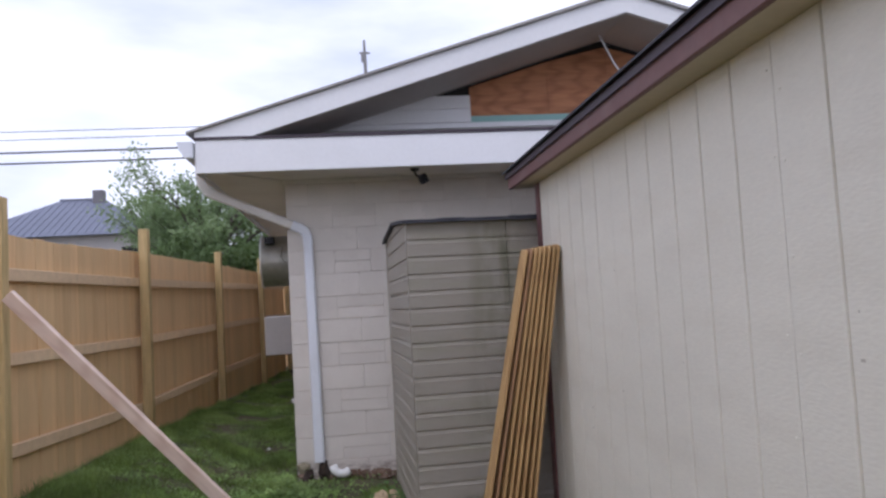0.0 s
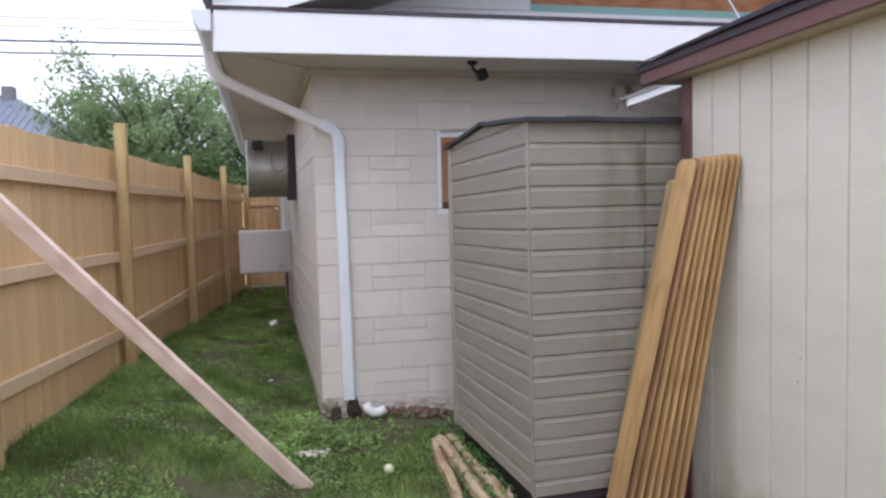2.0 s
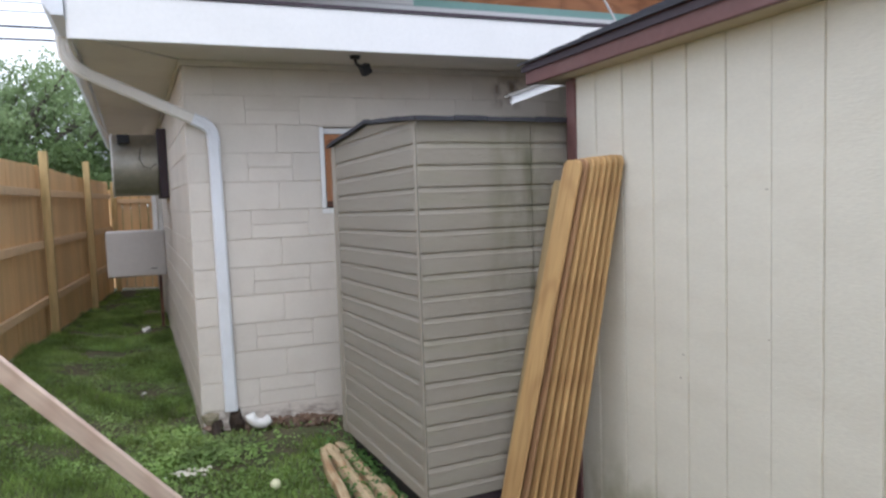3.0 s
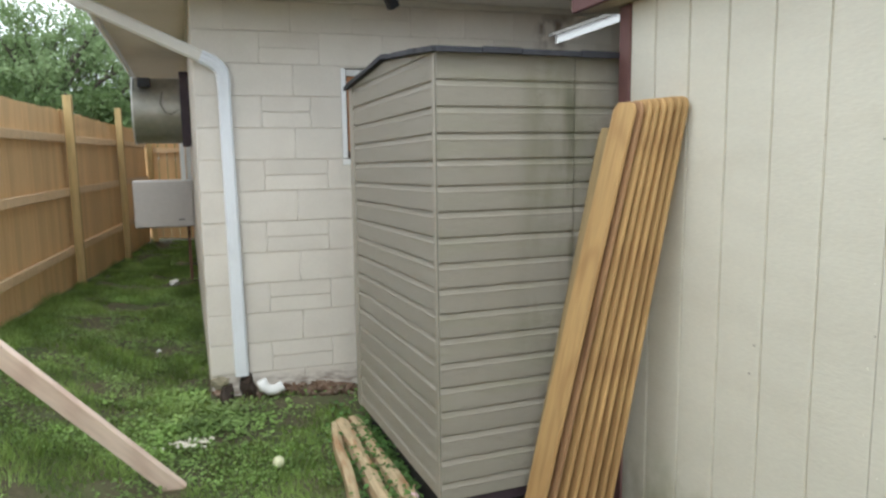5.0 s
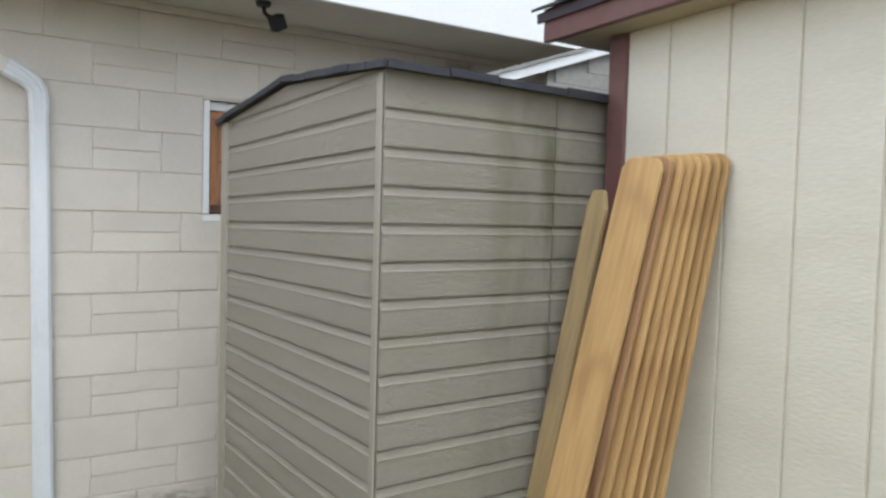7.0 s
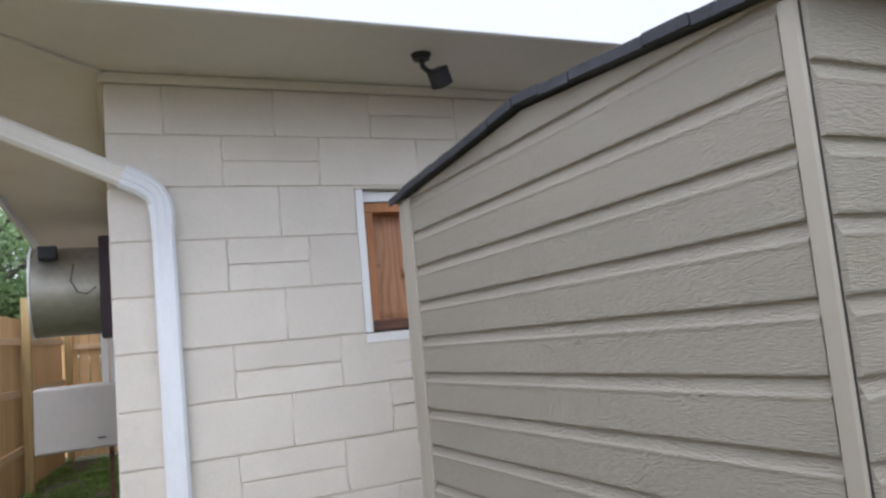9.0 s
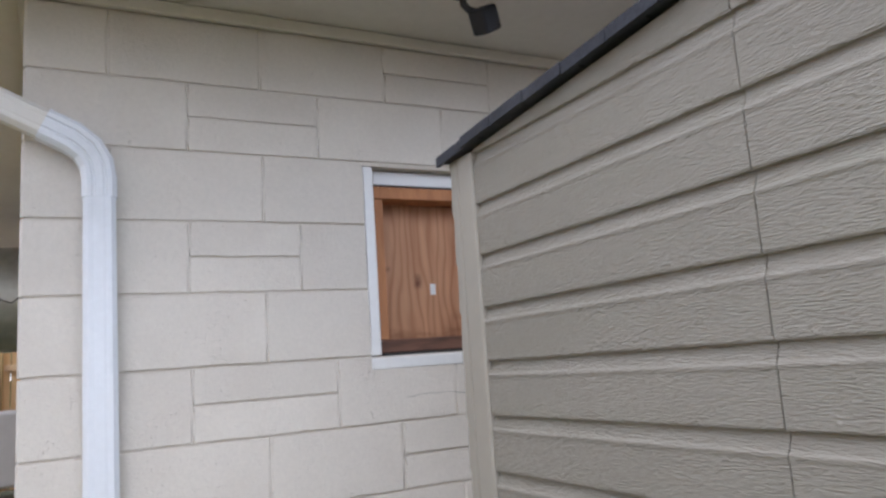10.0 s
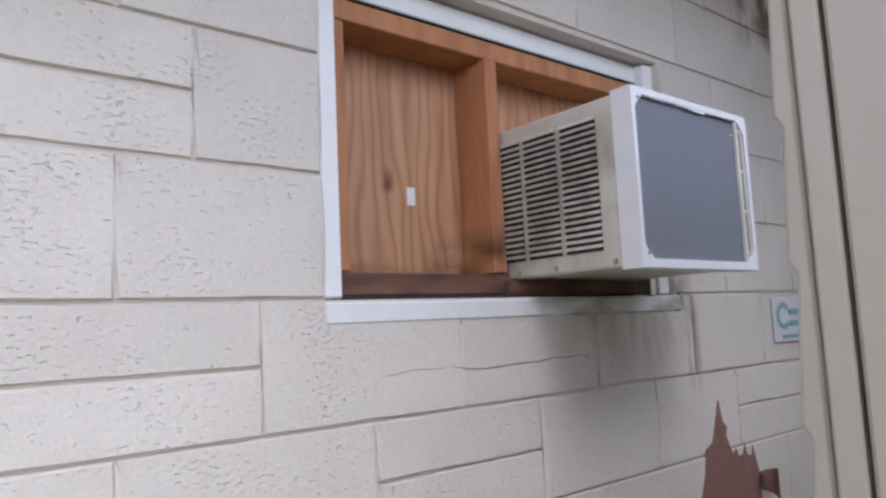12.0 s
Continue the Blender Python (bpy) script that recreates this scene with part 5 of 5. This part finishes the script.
def tree(name, foot, height, reach, seed, label, leaf, per, lsize, spread, low=0.25, limbs=11):
    r = random.Random(seed)
    t = thing(name, label, "tree", at=(0, 0, 0))
    fx, fy, fz = foot
    bm = bmesh.new()
    trunk_pts = [(fx + 0.05 * i * r.uniform(-1, 1), fy, fz + height * 0.7 * i / 6) for i in range(7)]
    tube(bm, trunk_pts, [0.16 - 0.02 * i for i in range(7)], 10)
    part("trunk", bm, M_BARK, t, smooth=True)
    tips = []
    for k in range(limbs):
        h = low + (0.70 - low) * (k + 0.5) / limbs
        base = Vector((fx, fy, fz + height * h))
        az = k * 2.4 + r.uniform(-0.4, 0.4)
        up = r.uniform(0.15, 0.6) + 0.45 * h
        ln = reach * r.uniform(0.7, 1.1) * (1.15 - 0.55 * h)
        d = Vector((math.cos(az), math.sin(az) * 0.8, up)).normalized()
        mid = base + d * ln * 0.55 + Vector((0, 0, 0.08))
        end = base + d * ln + Vector((r.uniform(-0.2, 0.2), r.uniform(-0.2, 0.2), r.uniform(-0.1, 0.35)))
        bm = bmesh.new()
        tube(bm, [base, base.lerp(mid, 0.5) + Vector((0, 0, 0.04)), mid, mid.lerp(end, 0.5), end], [0.055, 0.045, 0.034, 0.022, 0.008], 6)
        for q in range(7):
            s0 = mid.lerp(end, r.uniform(-0.5, 0.95))
            d2 = (d + Vector((r.uniform(-1, 1), r.uniform(-1, 1), r.uniform(-0.3, 0.9))) * 0.9).normalized()
            e0 = s0 + d2 * ln * r.uniform(0.22, 0.45)
            tube(bm, [s0, s0.lerp(e0, 0.5) + Vector((0, 0, 0.03)), e0], [0.014, 0.009, 0.004], 4)
            tips += [s0.lerp(e0, 0.55), e0, s0.lerp(e0, 0.85)]
        tips += [end, mid.lerp(end, 0.6)]
        part("limb", bm, M_BARK, t)
    leaves("crown", [tuple(v) for v in tips], per, spread, lsize, leaf, t, seed)
    return t


tree("tree", (-3.0, 12.8, -0.1), 4.9, 3.2, 3, "light green deciduous tree with an airy crown", M_LEAF, 30, 0.052, (0.15, 0.15, 0.11), 0.26, 20)
tree("tree", (-3.7, 13.4, -0.1), 4.7, 2.7, 8, "light green deciduous tree with an airy crown", M_LEAF, 34, 0.052, (0.15, 0.15, 0.11), 0.3, 20)
tree("shrub", (-2.6, 12.0, -0.1), 3.0, 1.7, 14, "dense green shrub behind the fence", M_LEAF_DARK, 60, 0.055, (0.20, 0.20, 0.15), 0.12, 13)
tree("shrub", (-4.0, 12.0, -0.1), 2.7, 1.6, 17, "dense green shrub behind the fence", M_LEAF_DARK, 60, 0.055, (0.20, 0.20, 0.15), 0.12, 13)
tree("shrub", (-1.3, 12.4, -0.1), 3.4, 1.5, 19, "dense green shrub behind the fence", M_LEAF_DARK, 60, 0.055, (0.20, 0.20, 0.15), 0.12, 12)

# ---------- lawn: blades, clover and weeds ----------
M_GRASS = leaf_material("grass_blade", (0.22, 0.325, 0.085), (0.38, 0.50, 0.18))
M_CLOVER = leaf_material("clover_leaf", (0.22, 0.34, 0.10), (0.38, 0.50, 0.20))
M_WEED = leaf_material("weed_leaf", (0.11, 0.22, 0.06), (0.21, 0.34, 0.11))


def add_patches(m, scale, lo, hi):
    """Large darker and lighter drifts over a leaf material."""
    n, l = m.node_tree.nodes, m.node_tree.links
    geo = n.new("ShaderNodeNewGeometry")
    no = n.new("ShaderNodeTexNoise")
    no.inputs["Scale"].default_value, no.inputs["Detail"].default_value = scale, 5.0
    no.inputs["Roughness"].default_value = 0.7
    l.new(geo.outputs["Position"], no.inputs["Vector"])
    isl = n.new("ShaderNodeMath")
    isl.operation = "MULTIPLY_ADD"
    isl.inputs[1].default_value = 0.16
    l.new(geo.outputs["Random Per Island"], isl.inputs[0])
    l.new(no.outputs["Fac"], isl.inputs[2])
    r = n.new("ShaderNodeMapRange")
    r.inputs["From Min"].default_value, r.inputs["From Max"].default_value = 0.44, 0.74
    r.inputs["To Min"].default_value, r.inputs["To Max"].default_value = lo, hi
    l.new(isl.outputs["Value"], r.inputs["Value"])
    hs = n.new("ShaderNodeHueSaturation")
    l.new(r.outputs["Result"], hs.inputs["Value"])
    bs = n["Principled BSDF"]
    src = bs.inputs["Base Color"].links[0].from_socket
    targets = [k.to_socket for k in src.links]
    l.new(src, hs.inputs["Color"])
    for t_ in targets:
        l.new(hs.outputs["Color"], t_)


add_patches(M_GRASS, 2.6, 0.55, 1.45)
add_patches(M_CLOVER, 4.0, 0.6, 1.5)
add_patches(M_WEED, 6.0, 0.6, 1.4)


def ground_of(x, y):
    return np.array([ground_z(a, b) for a, b in zip(x, y)])


def patchy(x, y, s, o):
    return np.array([noise.noise((a * s, b * s, o)) for a, b in zip(x, y)])


def blades(name, n, xr, yr, height, width, material, seed, label, keep=-0.15):
    g = np.random.default_rng(seed)
    x = g.uniform(*xr, n)
    y = g.uniform(*yr, n)
    near = (x > fence_x(y) - 0.05) & ~((x > -0.02) & (y > -0.06)) & ~((x > 0.93) & (y > -2.4)) & ~((x > 1.3) & (y < -2.3))
    x, y = x[near], y[near]
    pt = patchy(x, y, 1.7, 2.0) + 0.5 * patchy(x, y, 5.0, 7.0)
    ok = pt + g.normal(0, 0.12, len(x)) > keep
    x, y, pt = x[ok], y[ok], pt[ok]
    n = len(x)
    z = ground_of(x, y)
    h = height * g.uniform(0.5, 1.4, n) * np.clip(0.8 + 0.9 * pt, 0.45, 1.5)
    a = g.uniform(0, 2 * np.pi, n)
    lean_ = g.uniform(0.2, 0.95, n) * h
    b = g.uniform(0, 2 * np.pi, n)
    w = width * g.uniform(0.7, 1.4, n)
    p0 = np.stack([x - w * np.cos(a), y - w * np.sin(a), z - 0.004], 1)
    p1 = np.stack([x + w * np.cos(a), y + w * np.sin(a), z - 0.004], 1)
    p2 = np.stack([x + lean_ * np.cos(b), y + lean_ * np.sin(b), z + h], 1)
    v = np.stack([p0, p1, p2], 1).reshape(-1, 3)
    me = bpy.data.meshes.new(name)
    me.from_pydata(v.tolist(), [], np.arange(3 * n).reshape(-1, 3).tolist())
    me.materials.append(material)
    return tagged(new(name, me), label, "grass", kind="stuff")


blades("grass", 45000, (-1.75, 1.7), (-7.6, -3.4), 0.045, 0.005, M_GRASS, 4, "short green lawn grass")
blades("grass", 110000, (-1.75, 1.6), (-3.4, 2.5), 0.045, 0.0036, M_GRASS, 1, "short green lawn grass with clover and bare patches")
blades("grass", 60000, (-1.75, 0.1), (2.5, 9.5), 0.05, 0.005, M_GRASS, 2, "short green grass in the side yard")
blades("grass", 26000, (-1.78, -1.35), (-3.0, 9.0), 0.075, 0.003, M_GRASS, 3, "taller grass along the foot of the fence", keep=-0.6)


def flat_leaves(name, n, cx, cy, sx, sy, size, height, material, seed, label, keep=-0.2, category="weeds"):
    g = np.random.default_rng(seed)
    if sx > 5:
        x, y = g.uniform(-1.7, 1.25, n), g.uniform(-3.4, 4.0, n)
    else:
        x, y = g.normal(cx, sx, n), g.normal(cy, sy, n)
    near = (x > fence_x(y) - 0.02) & ~((x > -0.03) & (y > -0.08)) & ~((x > 0.92) & (y > -2.16)) & ~((x > 1.70))
    x, y = x[near], y[near]
    pt = patchy(x, y, 2.2, 11.0)
    ok = pt + g.normal(0, 0.1, len(x)) > keep
    x, y = x[ok], y[ok]
    n = len(x)
    z = ground_of(x, y) + g.uniform(0.1, 1.0, n) * height
    a = g.uniform(0, 2 * np.pi, n)
    tilt = g.uniform(-0.6, 0.6, (n, 2))
    s = size * g.uniform(0.6, 1.35, n)
    out = []
    for k, (dx, dy) in enumerate(((1, 0), (0.35, 0.75), (-0.6, 0.55), (-0.85, 0), (-0.6, -0.55), (0.35, -0.75))):
        px, py = s * (dx * np.cos(a) - dy * np.sin(a)), s * (dx * np.sin(a) + dy * np.cos(a))
        out.append(np.stack([x + px, y + py, z + px * tilt[:, 0] + py * tilt[:, 1]], 1))
    v = np.stack(out, 1).reshape(-1, 3)
    me = bpy.data.meshes.new(name)
    me.from_pydata(v.tolist(), [], np.arange(6 * n).reshape(-1, 6).tolist())
    me.materials.append(material)
    return tagged(new(name, me), label, category, kind="stuff")


flat_leaves("clover", 80000, 0, 0, 9, 9, 0.0085, 0.045, M_CLOVER, 5, "clover and broad-leaf weeds in the lawn", keep=0.0)
flat_leaves("weeds", 2600, 0.85, -1.55, 0.10, 0.45, 0.0125, 0.10, M_WEED, 6, "leafy weeds growing between the timbers and the shed", keep=-0.5)
flat_leaves("weeds", 900, 1.12, -2.42, 0.16, 0.12, 0.016, 0.07, M_WEED, 7, "leafy weeds by the foot of the pickets", keep=-0.5)
flat_leaves("weeds", 2600, -0.05, -0.35, 0.22, 0.25, 0.013, 0.06, M_CLOVER, 8, "bright green weeds at the corner of the house", keep=-0.4)

# gravel and damp soil between the sheds
g = np.random.default_rng(12)
bm = bmesh.new()
for i in range(700):
    x, y = g.uniform(1.0, 1.74), g.uniform(-3.3, -2.18)
    r = g.uniform(0.004, 0.013)
    bmesh.ops.create_icosphere(bm, subdivisions=1, radius=r, matrix=Matrix.Translation((x, y, ground_z(x, y) + 0.008)) @ Matrix.Diagonal((1.3, 1, 0.7, 1)))
tagged(part("gravel", bm, mat("grey_gravel", (0.30, 0.29, 0.29), 0.85, 0.4, 60, 30, 0.2), None), "grey gravel scattered on damp soil between the sheds", "gravel", kind="stuff")
bm = bmesh.new()
gx_, gy_ = [0.98 + 0.045 * i for i in range(18)], [-4.2 + 0.1 * i for i in range(22)]
gg = [[bm.verts.new((x, y, ground_z(x, y) + 0.006 + 0.004 * noise.noise((x * 9, y * 9, 1)))) for y in gy_] for x in gx_]
for i in range(len(gx_) - 1):
    for j in range(len(gy_) - 1):
        bm.faces.new((gg[i][j], gg[i + 1][j], gg[i + 1][j + 1], gg[i][j + 1]))
tagged(part("soil_patch", bm, M_SOIL_HOLE, None, smooth=True), "bare dark damp soil along the plywood shed", "soil", kind="structure")

# ---------- concrete blocks of the walls, one by one ----------
block_meshes = {}
rj = random.Random(17)


def block_mesh(w, h):
    """A painted block face with slightly ragged edges sloping into the joint; three variants a size."""
    key = (round(w, 3), round(h, 3), rj.randrange(3))
    if key not in block_meshes:
        b = bmesh.new()
        g_, q_, d_ = 0.0026, 0.0002, 0.008
        nx = 6 if w > 0.2 else 3
        ring_f, ring_b = [], []
        edge = [(w * i / nx, 0, 0, 1) for i in range(nx)] + [(w, h * i / 3, -1, 0) for i in range(3)]
        edge += [(w - w * i / nx, h, 0, -1) for i in range(nx)] + [(0, h - h * i / 3, 1, 0) for i in range(3)]
        for x, z, ix, iz in edge:
            j = rj.uniform(0.0, 0.0016) if rj.random() < 0.75 else rj.uniform(0.002, 0.0045)
            xf = min(max(x + ix * (0.0055 + j), q_ + 0.005), w - q_ - 0.005)
            zf = min(max(z + iz * (0.0022 + j), g_ + 0.002), h - g_ - 0.002)
            ring_f.append(b.verts.new((xf, 0, zf)))
            ring_b.append(b.verts.new((min(max(x, q_), w - q_), 0.0022 if ix and 0 < z < h else d_, min(max(z, g_), h - g_))))
        b.faces.new(ring_f)
        n_ = len(edge)
        for k in range(n_):
            b.faces.new((ring_b[k], ring_b[(k + 1) % n_], ring_f[(k + 1) % n_], ring_f[k]))
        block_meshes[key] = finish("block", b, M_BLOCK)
    return block_meshes[key]


rb = random.Random(9)


def lay(parent, along, z, a, b, turn):
    """One block from a to b along the wall at height z; turn 0 faces -y, 1 faces -x."""
    if b - a < 0.03:
        return
    o = new("block", block_mesh(b - a, along))
    o.parent = parent
    j = rb.uniform(-0.0012, 0.0012)
    if turn:
        o.matrix_basis = Matrix.Translation((0.0 + j, b, z)) @ Matrix.Rotation(radians(-90), 4, "Z")
    else:
        o.matrix_basis = Matrix.Translation((a, 0.0 + j, z))


ODD = (0.0, 0.406, 0.813, 1.215, 1.61, 2.02, 2.43, 2.84)
EVEN = (0.0, 0.200, 0.615, 1.017, 1.412, 1.805, 2.175, 2.57, 2.97)
for row in range(-1, 12):
    z = row * C
    split_row = row % 2 == 0
    cuts_ = list(ODD if split_row else EVEN)
    if row == 8:
        cuts_[2] = 0.721
    if row == 10:
        cuts_[2] = 0.788
    if row == 6:
        cuts_ = [0.0, 0.41, 0.82, 1.21, 1.602, 1.99, 2.344, 2.75]
    for i, (a, b) in enumerate(zip(cuts_, cuts_[1:])):
        h = C if row < 11 else 0.195
        halves = (split_row and i == 1 and row != 6) or (row == 11 and i == 3) or (row == 5 and i in (3, 6)) or (row == 4 and i == 4) or (row == 6 and i == 1)
        if 7 <= row <= 9:
            lo, hi = WIN[0], WIN[1]
            if a < lo < b:
                b2 = lo
            elif a >= lo and b <= hi:
                continue
            elif a < hi < b:
                a, b2 = hi, b
            else:
                b2 = b
            b = b2
        if row == -1:
            if a < 0.2:
                a = max(a, 0.27)
            if b <= a:
                continue
        if halves:
            lay(wall_front, C / 2, z, a, b, 0)
            lay(wall_front, h - C / 2, z + C / 2, a, b, 0)
        else:
            lay(wall_front, h, z, a, b, 0)
for row in range(-1, 12):
    z = row * C
    h = C if row < 11 else 0.195
    ys = [0.0] + [(0.203 if row % 2 == 0 else 0.406) + 0.4064 * k for k in range(12)]
    for a, b in zip(ys, ys[1:]):
        a = max(a, 0.009)
        lay(wall_side, h, z, a, b, 1)

# hairline crack under the window
bm = bmesh.new()
tube(bm, [(1.03 + 0.03 * i, -0.0004, 1.292 + 0.004 * math.sin(i * 0.5) + rb.uniform(-0.005, 0.005)) for i in range(19)], [0.0003 + 0.0006 * abs(math.sin(i * 1.3)) for i in range(19)], 5)
part("crack", bm, M_DARK, wall_front)
